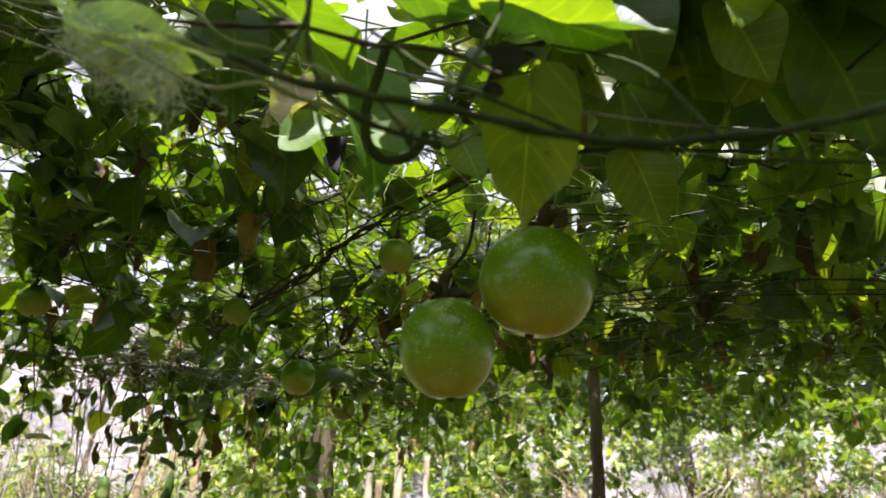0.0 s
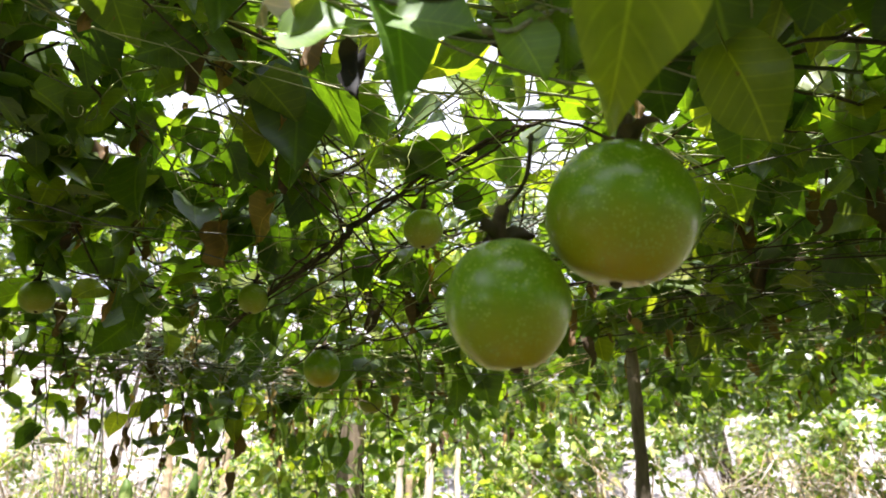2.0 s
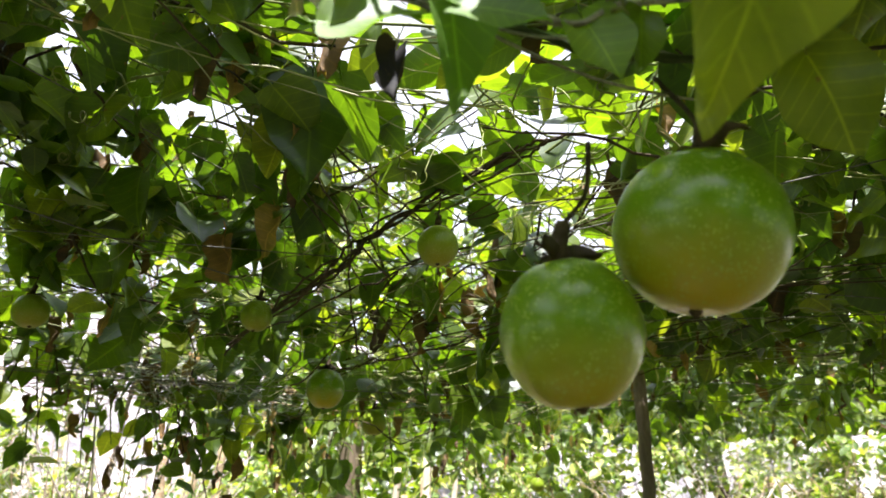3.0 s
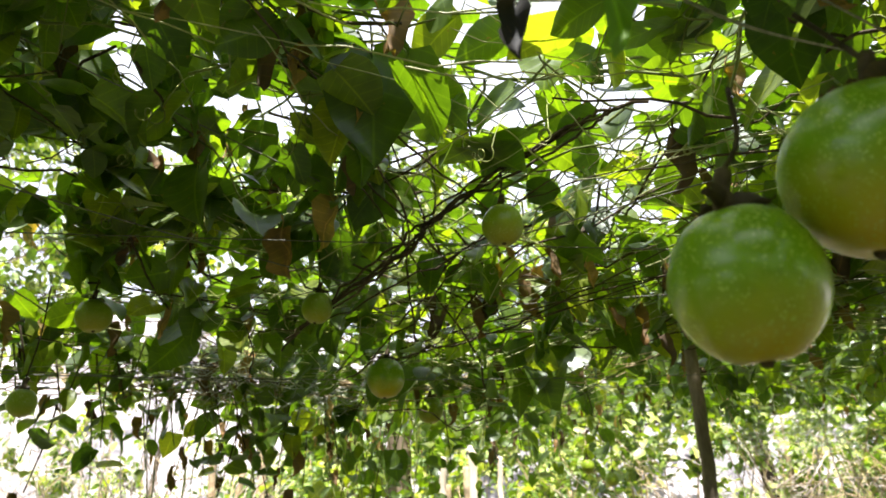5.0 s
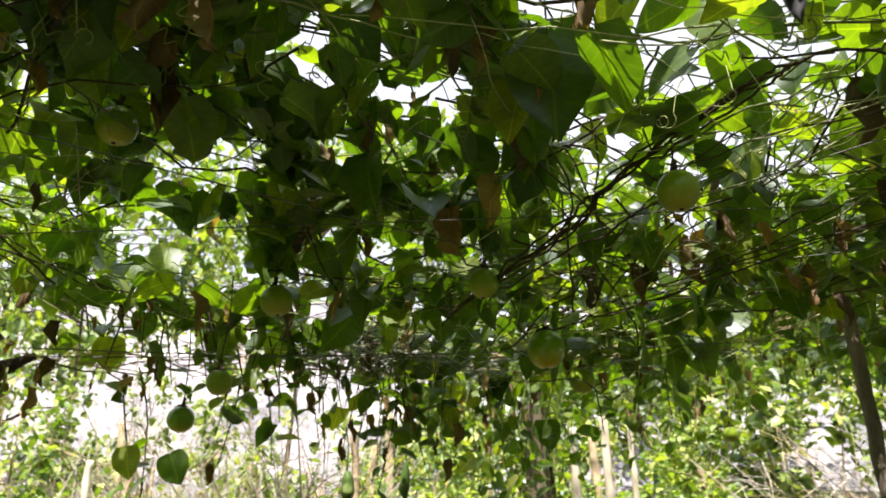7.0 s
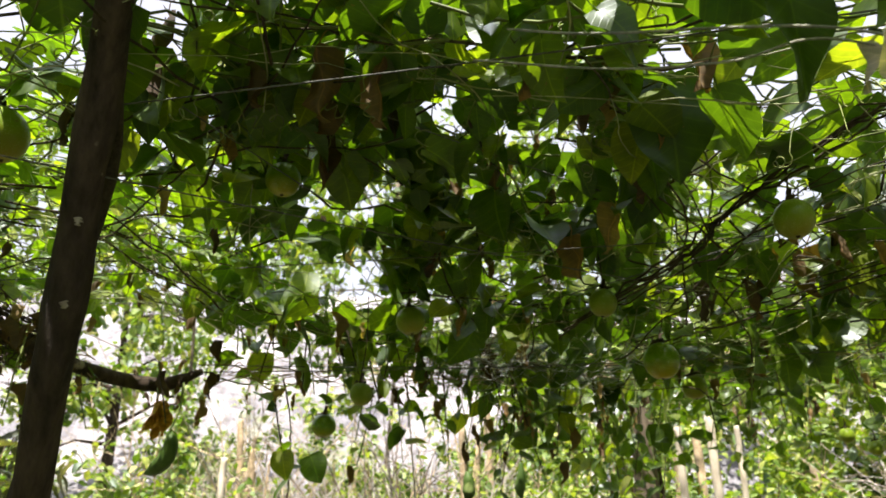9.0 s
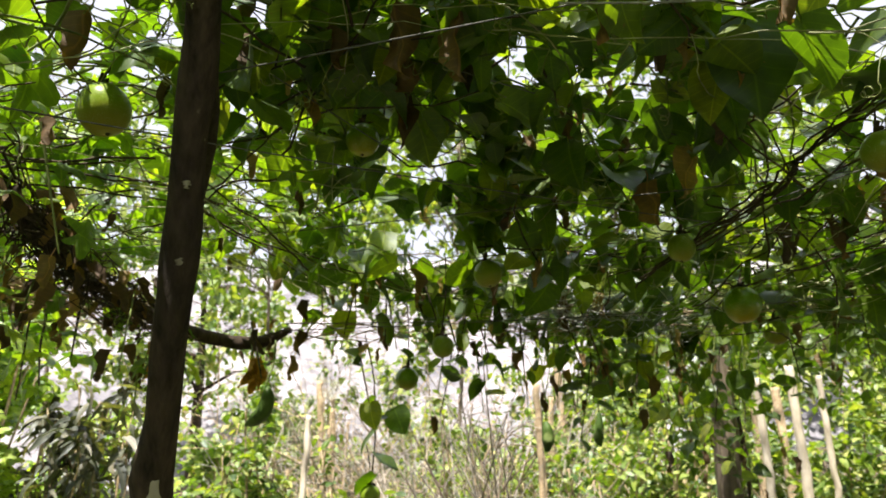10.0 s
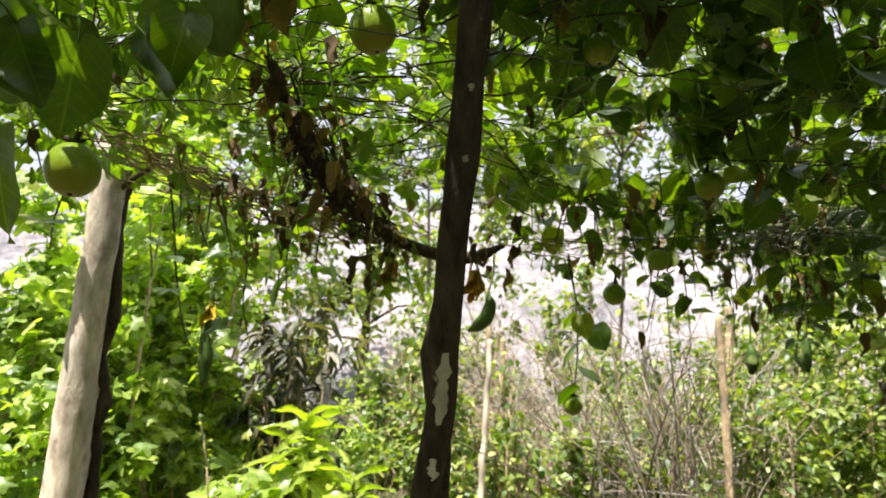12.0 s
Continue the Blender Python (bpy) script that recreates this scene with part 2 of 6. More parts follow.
M_PETAL = surface("wilted_petal", (0.45, 0.20, 0.02), (0.72, 0.42, 0.04), 60, 0.7, (1, 1, 1), 0.3, 0.002)
M_SHOOT = surface("tendril_green", (0.14, 0.19, 0.05), (0.24, 0.28, 0.09), 80, 0.5, (1, 1, 1), 0.1, 0.001, joined=True)
M_OLIVE = surface("olive_stem", (0.018, 0.030, 0.005), (0.046, 0.066, 0.012), 90, 0.85, (1, 1, 1), 0.3, 0.002)
M_FRINGE = surface("flower_fringe", (0.50, 0.55, 0.45), (0.72, 0.76, 0.66), 90, 0.8, (1, 1, 1), 0.2, 0.001)
M_WEB = surface("old_web", (0.35, 0.38, 0.37), (0.55, 0.58, 0.56), 90, 0.9, (1, 1, 1), 0.3, 0.002)
M_RIND = rind_material("green_rind", (0.125, 0.245, 0.001), (0.43, 0.32, 0.015), (0.34, 0.46, 0.07))
M_RINDP = rind_material("pale_rind", (0.17, 0.25, 0.012), (0.36, 0.30, 0.035), (0.36, 0.43, 0.11), 0.4)

# ---- mesh helpers ----
rnd = random.Random(7)


def V(*p):
    return Vector(p)


class Soup:
    """Faces gathered piece by piece, made into one mesh at the end."""

    def __init__(self):
        self.v, self.f, self.uv, self.mi = [], [], [], []

    def tube(self, path, radii, sides=5, slot=0, cap=True):
        n0 = len(self.v)
        path = [Vector(p) for p in path]
        if not isinstance(radii, (list, tuple)):
            radii = [radii] * len(path)
        side = None
        for i, p in enumerate(path):
            d = path[min(i + 1, len(path) - 1)] - path[max(i - 1, 0)]
            if d.length < 1e-9:
                d = V(0, 0, 1)
            d.normalize()
            side = d.orthogonal() if side is None else side - d * side.dot(d)
            if side.length < 1e-6:
                side = d.orthogonal()
            side.normalize()
            other = d.cross(side)
            for k in range(sides):
                a = 2 * math.pi * k / sides
                self.v.append(tuple(p + (side * math.cos(a) + other * math.sin(a)) * radii[i]))
        for i in range(len(path) - 1):
            for k in range(sides):
                q = (k + 1) % sides
                a = n0 + i * sides
                self.face((a + k, a + q, a + sides + q, a + sides + k), slot)
        if cap:
            self.face(tuple(n0 + k for k in reversed(range(sides))), slot)
            self.face(tuple(n0 + (len(path) - 1) * sides + k for k in range(sides)), slot)

    def face(self, f, slot=0, uv=None):
        self.f.append(f)
        self.mi.append(slot)
        self.uv.append(uv or [(0.3, 0.3)] * len(f))

    def add(self, shape, m, slot=0):
        """A ready leaf shape (vertices, faces, uvs) laid by the matrix m."""
        pts, faces, uvs = shape
        n0 = len(self.v)
        a = np.array(m)
        self.v.extend(map(tuple, pts @ a[:3, :3].T + a[:3, 3]))
        for f, u in zip(faces, uvs):
            self.f.append(tuple(n0 + i for i in f))
            self.mi.append(slot)
            self.uv.append(u)

    def mesh(self, name, mats, smooth=True):
        me = bpy.data.meshes.new(name)
        me.from_pydata(self.v, [], self.f)
        for m in mats:
            me.materials.append(m)
        me.polygons.foreach_set("material_index", self.mi)
        layer = me.uv_layers.new(name="UVMap")
        layer.data.foreach_set("uv", [c for face in self.uv for p in face for c in p])
        if smooth:
            me.polygons.foreach_set("use_smooth", [True] * len(self.f))
        me.update()
        return me


def world_of(ob):
    if ob.parent is None:
        return ob.matrix_basis.copy()
    return world_of(ob.parent) @ ob.matrix_parent_inverse @ ob.matrix_basis


def part(name, mesh, parent, label="", kind=""):
    """A part whose mesh is drawn in the place's own metres."""
    ob = new(name, mesh)
    ob.parent = parent
    ob.matrix_parent_inverse = world_of(parent).inverted()
    return tagged(ob, label=label, kind=kind)


def local_part(name, mesh, parent, label=""):
    """A part whose mesh is drawn about its parent's own origin."""
    ob = new(name, mesh)
    ob.parent = parent
    return tagged(ob, label=label)


def thing(name, place, label, category, group="", kind=""):
    ob = new(name)
    ob.location = place
    ob.matrix_basis = Matrix.Translation(place)
    ob.empty_display_size = 0.05
    return tagged(ob, label, category, group, kind)


def smooth_path(points, steps=6):
    """A soft curve through the points (Catmull-Rom)."""
    p = [Vector(q) for q in points]
    p = [p[0] * 2 - p[1]] + p + [p[-1] * 2 - p[-2]]
    out = []
    for i in range(1, len(p) - 2):
        for k in range(steps):
            t = k / steps
            a, b, c, d = p[i - 1], p[i], p[i + 1], p[i + 2]
            out.append(0.5 * ((2 * b) + (c - a) * t + (2 * a - 5 * b + 4 * c - d) * t * t + (3 * b - a - 3 * c + d) * t ** 3))
    out.append(p[-2])
    return out


# ---- leaf shapes: base at the origin, tip along +y, upper side +z, one long ----
def ovate(seed, width=0.36, fold=0.25, droop=0.25, wave=0.03, rows=7, cols=4, stalk=0.3):
    """Heart-shaped to oval blade with a drawn-out tip."""
    r = random.Random(seed)
    pts, faces, uvs, idx = [], [], [], {}
    side_bend = r.uniform(-0.12, 0.12)
    ph, twist = r.uniform(0, 6), r.uniform(-0.7, 0.7)
    for i in range(rows + 1):
        v = 0.5 * (i / rows) + 0.5 * (0.5 - 0.5 * math.cos(math.pi * i / rows))
        w = width * (math.sin(math.pi * v ** 0.66) ** 0.66 if 0 < v < 1 else 0.0)
        w = w * (1 - 0.45 * max(0, v - 0.72) / 0.28) + (0.05 * width if i == 0 else 0)
        for j in range(cols + 1):
            u = 2 * j / cols - 1
            x = u * w + side_bend * v * v
            y = v - 0.16 * abs(u) ** 1.5 * math.exp(-((v - 0.10) / 0.13) ** 2)
            z = fold * (0.4 * abs(u) + 0.6 * u * u) * w - droop * v * v + wave * math.sin(ph + 9 * v + 2 * u) * abs(u)
            x, z = x * math.cos(twist * v) - z * math.sin(twist * v), x * math.sin(twist * v) + z * math.cos(twist * v)
            idx[i, j] = len(pts)
            pts.append((x, y, z))
    for i in range(rows):
        for j in range(cols):
            q = [(i, j), (i, j + 1), (i + 1, j + 1), (i + 1, j)]
            faces.append(tuple(idx[k] for k in q))
            uvs.append([(0.5 + pts[idx[k]][0] - side_bend * pts[idx[k]][1] ** 2, pts[idx[k]][1]) for k in q])
    if stalk:
        n = len(pts)
        for k, (yy, zz) in enumerate(((0.02, 0.0), (-stalk * 0.6, 0.06), (-stalk, 0.16))):
            for a in range(3):
                pts.append((0.014 * math.cos(a * 2.1), yy, zz + 0.014 * math.sin(a * 2.1)))
        for k in range(2):
            for a in range(3):
                b = (a + 1) % 3
                faces.append((n + 3 * k + a, n + 3 * k + b, n + 3 * k + 3 + b, n + 3 * k + 3 + a))
                uvs.append([(0.5, 0.5)] * 4)
    return np.array(pts), faces, uvs


def lobed(seed, lobes=5, deep=0.42, jag=0.06, count=20, droop=0.2):
    """A hand-shaped leaf of a gourd or climber."""
    r = random.Random(seed)
    pts, faces, uvs = [(0, 0.32, 0.0)], [], []
    for ring, share in ((0, 0.55), (1, 1.0)):
        for k in range(count):
            a = math.pi * (2 * k / count) - math.pi / 2
            away = abs((a - math.pi / 2 + math.pi) % (2 * math.pi) - math.pi)
            rad = 0.5 * (1 - deep * (0.5 - 0.5 * math.cos(lobes * away)) * (0.6 if ring == 0 else 1)) + (r.uniform(-jag, jag) if ring else 0)
            rad *= 1.0 if away < 2.6 else 0.45
            x, y = share * rad * math.cos(a), 0.38 + share * rad * math.sin(a) * 1.15
            pts.append((x, y, 0.06 * share * math.cos(3 * a) - droop * (x * x + (y - 0.3) ** 2)))
    for k in range(count):
        q = (k + 1) % count
        faces.append((0, 1 + k, 1 + q))
        faces.append((1 + k, 1 + count + k, 1 + count + q, 1 + q))
    uvs = [[(0.5 + pts[i][0], pts[i][1]) for i in f] for f in faces]
    return np.array(pts), faces, uvs


def crumpled(seed, rows=6):
    """A dried leaf, rolled in and twisted."""
    r = random.Random(seed)
    pts, faces, uvs = ovate(seed, r.uniform(0.16, 0.28), r.uniform(1.0, 1.9), r.uniform(-0.1, 0.2), 0.12, rows, 4, 0.35)
    twist = r.uniform(-1.6, 1.6)
    out = []
    for x, y, z in pts:
        a = twist * y
        x, z = x * math.cos(a) - z * math.sin(a), x * math.sin(a) + z * math.cos(a)
        out.append((x + 0.05 * math.sin(9 * y + seed), y, z + 0.05 * math.cos(7 * y + seed)))
    return np.array(out), faces, uvs


LEAVES = [ovate(k, rnd.uniform(0.38, 0.50), rnd.uniform(0.1, 0.5), rnd.uniform(0.05, 0.5), rnd.uniform(0.02, 0.07)) for k in range(9)]
SMALL = [ovate(50 + k, rnd.uniform(0.26, 0.4), 0.25, rnd.uniform(0.1, 0.4), 0.03, 3, 2, 0) for k in range(5)]
LOBED = [lobed(80 + k, 5, 0.36 + 0.05 * k, 0.03, 30, 0.3 + 0.1 * k) for k in range(4)]
DRIED = [crumpled(30 + k) for k in range(6)]


def shape_mesh(name, shape, mat):
    s = Soup()
    s.add(shape, Matrix())
    return s.mesh(name, [mat])


FINE = [ovate(140 + k, 0.42 + 0.03 * k, 0.15 + 0.1 * (k % 3), 0.1, 0.05, 14, 6, 0.25) for k in range(4)]
FINE_DRY = [crumpled(170 + k, 14) for k in range(3)]
LEAF_MESH = [shape_mesh("leaf", s, M_LEAF) for s in LEAVES]
POINT_MESH = [shape_mesh("pointed_leaf", (p * np.stack([1.12 - 0.72 * p[:, 1].clip(0, 1), np.ones(len(p)), np.ones(len(p))], 1), q, u), M_LEAF) for p, q, u in FINE[:1]]
YOUNG_MESH = [shape_mesh("young_leaf", s, M_YOUNG) for s in FINE]
FINE_MESH = [shape_mesh("fine_leaf", s, M_LEAF) for s in FINE]
M_DRYPALE = leaf_material("bleached_leaf", False, [(0.0, (0.28, 0.23, 0.20)), (1.0, (0.46, 0.41, 0.38))], 0.16, 0.8, 0.02)
M_DRYDARK = leaf_material("black_leaf", False, [(0.0, (0.012, 0.009, 0.008)), (1.0, (0.03, 0.02, 0.015))], 0.1, 0.8, 0.03)
FINE_PALE_MESH = [shape_mesh("fine_dry_leaf", s, M_DRYPALE) for s in FINE_DRY]
FINE_DARK_MESH = [shape_mesh("fine_dry_leaf", s, M_DRYDARK) for s in FINE_DRY]
FINE_DRY_MESH = [shape_mesh("fine_dry_leaf", s, M_DRY) for s in FINE_DRY]
DRY_MESH = [shape_mesh("dry_leaf", s, M_DRY) for s in DRIED]
M_BRACT = leaf_material("withered_bract", False, [(0.0, (0.018, 0.012, 0.006)), (1.0, (0.06, 0.036, 0.014))], 0.15, 0.8, 0.03)
BRACT_MESH = [shape_mesh("bract", s, M_BRACT) for s in DRIED]
LOBED_MESH = [shape_mesh("lobed_leaf", s, M_LOBE) for s in LOBED]


def leaf_pose(base, tip_way, size, roll=0.0, broad=1.0):
    y = Vector(tip_way).normalized()
    if isinstance(roll, Vector):            # the way that the upper side faces
        z = (roll - y * roll.dot(y)).normalized()
        m = Matrix((y.cross(z) * size * broad, y * size, z * size)).transposed().to_4x4()
        m.translation = base
        return m
    z = V(0, 0, 1) - y * y.z
    if z.length < 0.15:
        z = V(math.cos(roll * 3), math.sin(roll * 3), 0.0)
        z = z - y * z.dot(y)
    z.normalize()
    z = Matrix.Rotation(roll, 3, y) @ z
    x = y.cross(z)
    m = Matrix((x * size * broad, y * size, z * size)).transposed().to_4x4()
    m.translation = base
    return m


# ---- plan of the leaf cover ----
# below y = -2.2 the cover is unseen, added to block low sky behind
COVER = [(-2.4, -4.4), (-2.4, 0.76), (-2.78, 0.80), (-2.78, 0.95), (-2.3, 0.95), (-2.0, 0.6), (-1.85, 1.35), (-1.5, 1.6), (-0.95, 2.15), (-0.75, 3.9), (0.1, 5.0), (1.2, 5.3), (4.2, 5.2), (4.2, -4.4)]


def inside(x, y, poly=COVER):
    hit = False
    for (ax, ay), (bx, by) in zip(poly, poly[1:] + poly[:1]):
        if (ay > y) != (by > y) and x < ax + (y - ay) * (bx - ax) / (by - ay):
            hit = not hit
    return hit


def cover_height(x, y):
    """Underside of the leaf cover: it sags between its props."""
    h = 1.86 + 0.10 * math.exp(-((x + 0.7) ** 2 + (y - 1.05) ** 2) / 0.35)
    h -= 0.13 * math.exp(-((y - 0.45) / 0.35) ** 2) * math.exp(-((x - 0.1) / 0.6) ** 2)
    h -= 0.10 * min(1.0, max(0.0, (y - 1.5) / 0.7))
    h += 0.18 * min(1.0, max(0.0, (x + 0.1) / 0.5)) * min(1.0, max(0.0, (y - 1.2) / 1.0))
    h += 0.07 * min(1.0, max(0.0, (-1.05 - x) / 0.4)) * min(1.0, max(0.0, (1.1 - y) / 0.3))
    h += 0.13 * math.exp(-((x + 0.6) / 0.35) ** 2 - ((y - 0.35) / 0.3) ** 2)
    rise = min(1.0, max(0.0, (1.65 - y) / 0.4))
    near = math.exp(-((x - 0.1) / 0.35) ** 2 - ((y - 0.5) / 0.25) ** 2)
    low = math.exp(-((x + 1.1) / 0.3) ** 2 - ((y - 1.3) / 0.3) ** 2)
    h += 0.075 * rise * rise * (3 - 2 * rise) * (1 - near) * (1 - low)
    return h + 0.05 * noise.noise(V(x * 1.7, y * 1.7, 3.0))


def thickness(x, y):
    """How deep the leaves lie over one another."""
    t = 0.09 + 0.05 * noise.noise(V(x * 2.1, y * 2.1, 8.0))
    t += 0.24 * math.exp(-((x + 0.75) / 0.38) ** 2 - ((y - 1.15) / 0.45) ** 2)
    t += 0.16 * min(1.0, max(0.0, (x - 0.35) / 0.4))
    t += 0.13 * math.exp(-((x + 1.15) / 0.35) ** 2 - ((y - 1.35) / 0.35) ** 2)
    return t


def bell(x, y, cx, cy, rx, ry):
    return math.exp(-((x - cx) / rx) ** 2 - ((y - cy) / ry) ** 2)


def ease(t):
    t = min(1.0, max(0.0, t))
    return t * t * (3 - 2 * t)


def leafiness(x, y):
    """Leaf area over each square metre of the plan."""
    t = 1.3
    t += (1.2 + 1.3 * ease((-0.5 - x) / 0.2)) * ease((-0.22 - x) / 0.14) * ease((x + 1.18) / 0.25) * ease((y - 0.6) / 0.25) * ease((1.65 - y) / 0.35)    # dark middle
    t += 0.3 * bell(x, y, -1.75, 0.5, 0.55, 0.5)
    t -= 0.6 * bell(x, y, 0.06, 1.20, 0.32, 0.45)        # thin, sunlit stretch
    t += 1.1 * bell(x, y, -0.95, 1.55, 0.38, 0.28)
    t -= 0.3 * bell(x, y, -0.5, 2.05, 0.6, 0.3)
    t -= 0.35 * bell(x, y, -1.5, 0.9, 0.35, 0.5)
    t -= 0.8 * bell(x, y, -0.12, 0.80, 0.16, 0.18)
    t += 1.0 * bell(x, y, -1.35, 0.2, 0.3, 0.2)
    t += 2.0 * bell(x, y, 0.36, 0.55, 0.22, 0.3)
    t += 2.2 * min(1.0, max(0.0, (x - 0.4) / 0.3)) * (1 if y < 2.6 else 0.4)
    t += 0.9 * bell(x, y, 0.25, 2.0, 0.45, 0.6)
    if y > 2.25 and x < 0.4:
        t *= 0.6
    if y < 0.1:
        t = max(t, 2.1)
    return t


# openings in the cover where the sky shows: a point and a radius, slanting down to the alley
OPENINGS = [((-0.64, 1.07, 2.06), 0.046), ((-0.55, 1.15, 2.06), 0.026), ((-0.44, 1.23, 2.06), 0.056), ((-0.40, 1.375, 2.06), 0.024),
            ((-0.70, 1.357, 2.06), 0.034), ((-0.94, 1.38, 2.06), 0.045), ((-1.03, 1.284, 2.06), 0.04), ((-1.04, 1.21, 1.90), 0.045),
            ((0.02, 1.314, 2.06), 0.025), ((-0.59, 1.40, 2.06), 0.022), ((-0.88, 1.25, 1.90), 0.025), ((-0.86, 0.913, 2.06), 0.03),
            ((-0.79, 1.134, 2.06), 0.026), ((-1.03, 1.43, 1.90), 0.055), ((-1.11, 1.354, 2.06), 0.028), ((-0.58, 0.98, 2.06), 0.026)]
ALLEY = V(-0.22, 0.1, 1.42)

# fruits that hang free of leaves on the alley's side
FREE = [(V(-1.209, 0.658, 1.979), 0.07), (V(-0.942, 1.02, 1.995), 0.045), (V(-1.160, 0.322, 1.93), 0.075), (V(-1.163, 0.325, 1.83), 0.075), (V(-0.365, 1.773, 1.705), 0.075), (V(-0.09, 1.248, 1.835), 0.045), (V(-2.41, 1.106, 1.58), 0.06), (V(-2.41, 1.106, 1.45), 0.06)]


SPOTS = [(V(-0.08, 0.497, 1.68), 0.026), (V(-0.022, 0.482, 1.668), 0.026),      # young leaves that the sun reaches
         (V(-2.405, 1.105, 1.60), 0.06), (V(-2.41, 1.107, 1.50), 0.05), (V(-1.505, 1.352, 1.505), 0.04), (V(-1.44, 0.235, 1.70), 0.035)]      # and some gourds


# two clear ways up to the sky, which shows as a white gleam on each of the near fruits
GLINTS = [(V(0.077, 0.516, 1.589), V(-0.414, -0.603, 0.682)), (V(0.025, 0.533, 1.543), V(0.265, -0.625, 0.734))]


def glint(p):
    for q, way in GLINTS:
        d = p - q
        along = d.dot(way)
        if along > 0.05 and (d - way * along).length < 0.012 + 0.16 * along:
            return True
    return False


def opened(p):
    ragged = 1 + 0.9 * noise.noise(V(p.x * 7, p.y * 7, 4))
    if ((p.x + 0.62) / 0.30) ** 2 + ((p.y + 0.05) / 0.36) ** 2 < ragged:      # unseen gap added in the cover over the alley to let sky light in
        return True
    if glint(p):
        return True
    if -0.95 < p.x < 0.5 and -0.4 < p.y < (0.72 if p.x < -0.17 else 0.36) and p.z < 1.88:  # the alley itself is kept free
        return True
    if -0.36 < p.x < 0.14 and 0.36 < p.y < 0.98 and p.z < 1.84:  # round the two near fruits
        return True
    for spot, wide in SPOTS:
        d = p - spot
        along = d.dot(SUN)
        if along > 0.03 and (d - SUN * along).length < wide:
            return True
    for q, r in FREE:
        w = V(-0.3, -0.05, 1.41) - q
        along = min(1.0, max(0.0, (p - q).dot(w) / w.dot(w)))
        if along < 0.8 and (p - q - w * along).length < r:
            return True
    for q, r in OPENINGS:
        w = (V(*q) - ALLEY).normalized()
        d = p - ALLEY
        along = d.dot(w)
        if along > 0.55 and (d - w * along).length < r * along / 1.08 * (1 + 0.8 * noise.noise(p * 22)):
            return True
    return False

# ---- ground: one sheet with a pale bank behind the plot ----
def ground_height(x, y):
    d = math.hypot(x, y)
    az = math.atan2(-x, y)
    rise = min(1.0, max(0.0, (d - 7.5) / 9.0))
    rise = rise * rise * (3 - 2 * rise)
    top = 0.45 + 0.5 * math.exp(-((az - 0.62) / 0.42) ** 2) + 0.5 * math.exp(-((az + 0.5) / 0.5) ** 2)
    front = min(1.0, max(0.0, (math.cos(az - 0.2) + 0.3) / 0.6))
    return rise * top * front + 0.05 * noise.noise(V(x, y, 0)) + 0.25 * rise * noise.noise(V(x * 0.25, y * 0.25, 5))


def build_ground():
    steps = [-600, -200, -80, -40] + [-24 + 0.8 * k for k in range(61)] + [40, 80, 200, 600]
    s = Soup()
    n = len(steps)
    for y in steps:
        for x in steps:
            s.v.append((x, y, ground_height(x, y)))
    for j in range(n - 1):
        for i in range(n - 1):
            a = j * n + i
            s.face((a, a + 1, a + n + 1, a + n))
    tagged(new("ground", s.mesh("ground", [M_SOIL])), "weedy brown soil rising to a sunlit bank", "ground", kind="structure")


build_ground()


def build_bank():
    """A far pale slope that closes the view."""
    s, n, rows = Soup(), 70, 7
    for i in range(n + 1):
        az = -1.5 + 3.4 * i / n
        for j in range(rows + 1):
            t = j / rows
            d = 19 + 13 * t + 1.2 * noise.noise(V(az * 4, t * 3, 1))
            top = 8.6 + 2.2 * noise.noise(V(az * 2.2, 0, 7)) + 0.5 * noise.noise(V(az * 9, 0, 7))
            s.v.append((-d * math.sin(az), d * math.cos(az), ground_height(-d * math.sin(az), d * math.cos(az)) - 0.05 + top * math.sin(t * math.pi * 0.5) ** 1.3 + 0.12 * noise.noise(V(az * 20, t * 8, 2))))
    for i in range(n):
        for j in range(rows):
            a = i * (rows + 1) + j
            s.face((a, a + rows + 1, a + rows + 2, a + 1))
    tagged(new("bank", s.mesh("bank", [M_BANK])), "pale bare earth bank far behind the plot", "bank", kind="structure")


build_bank()


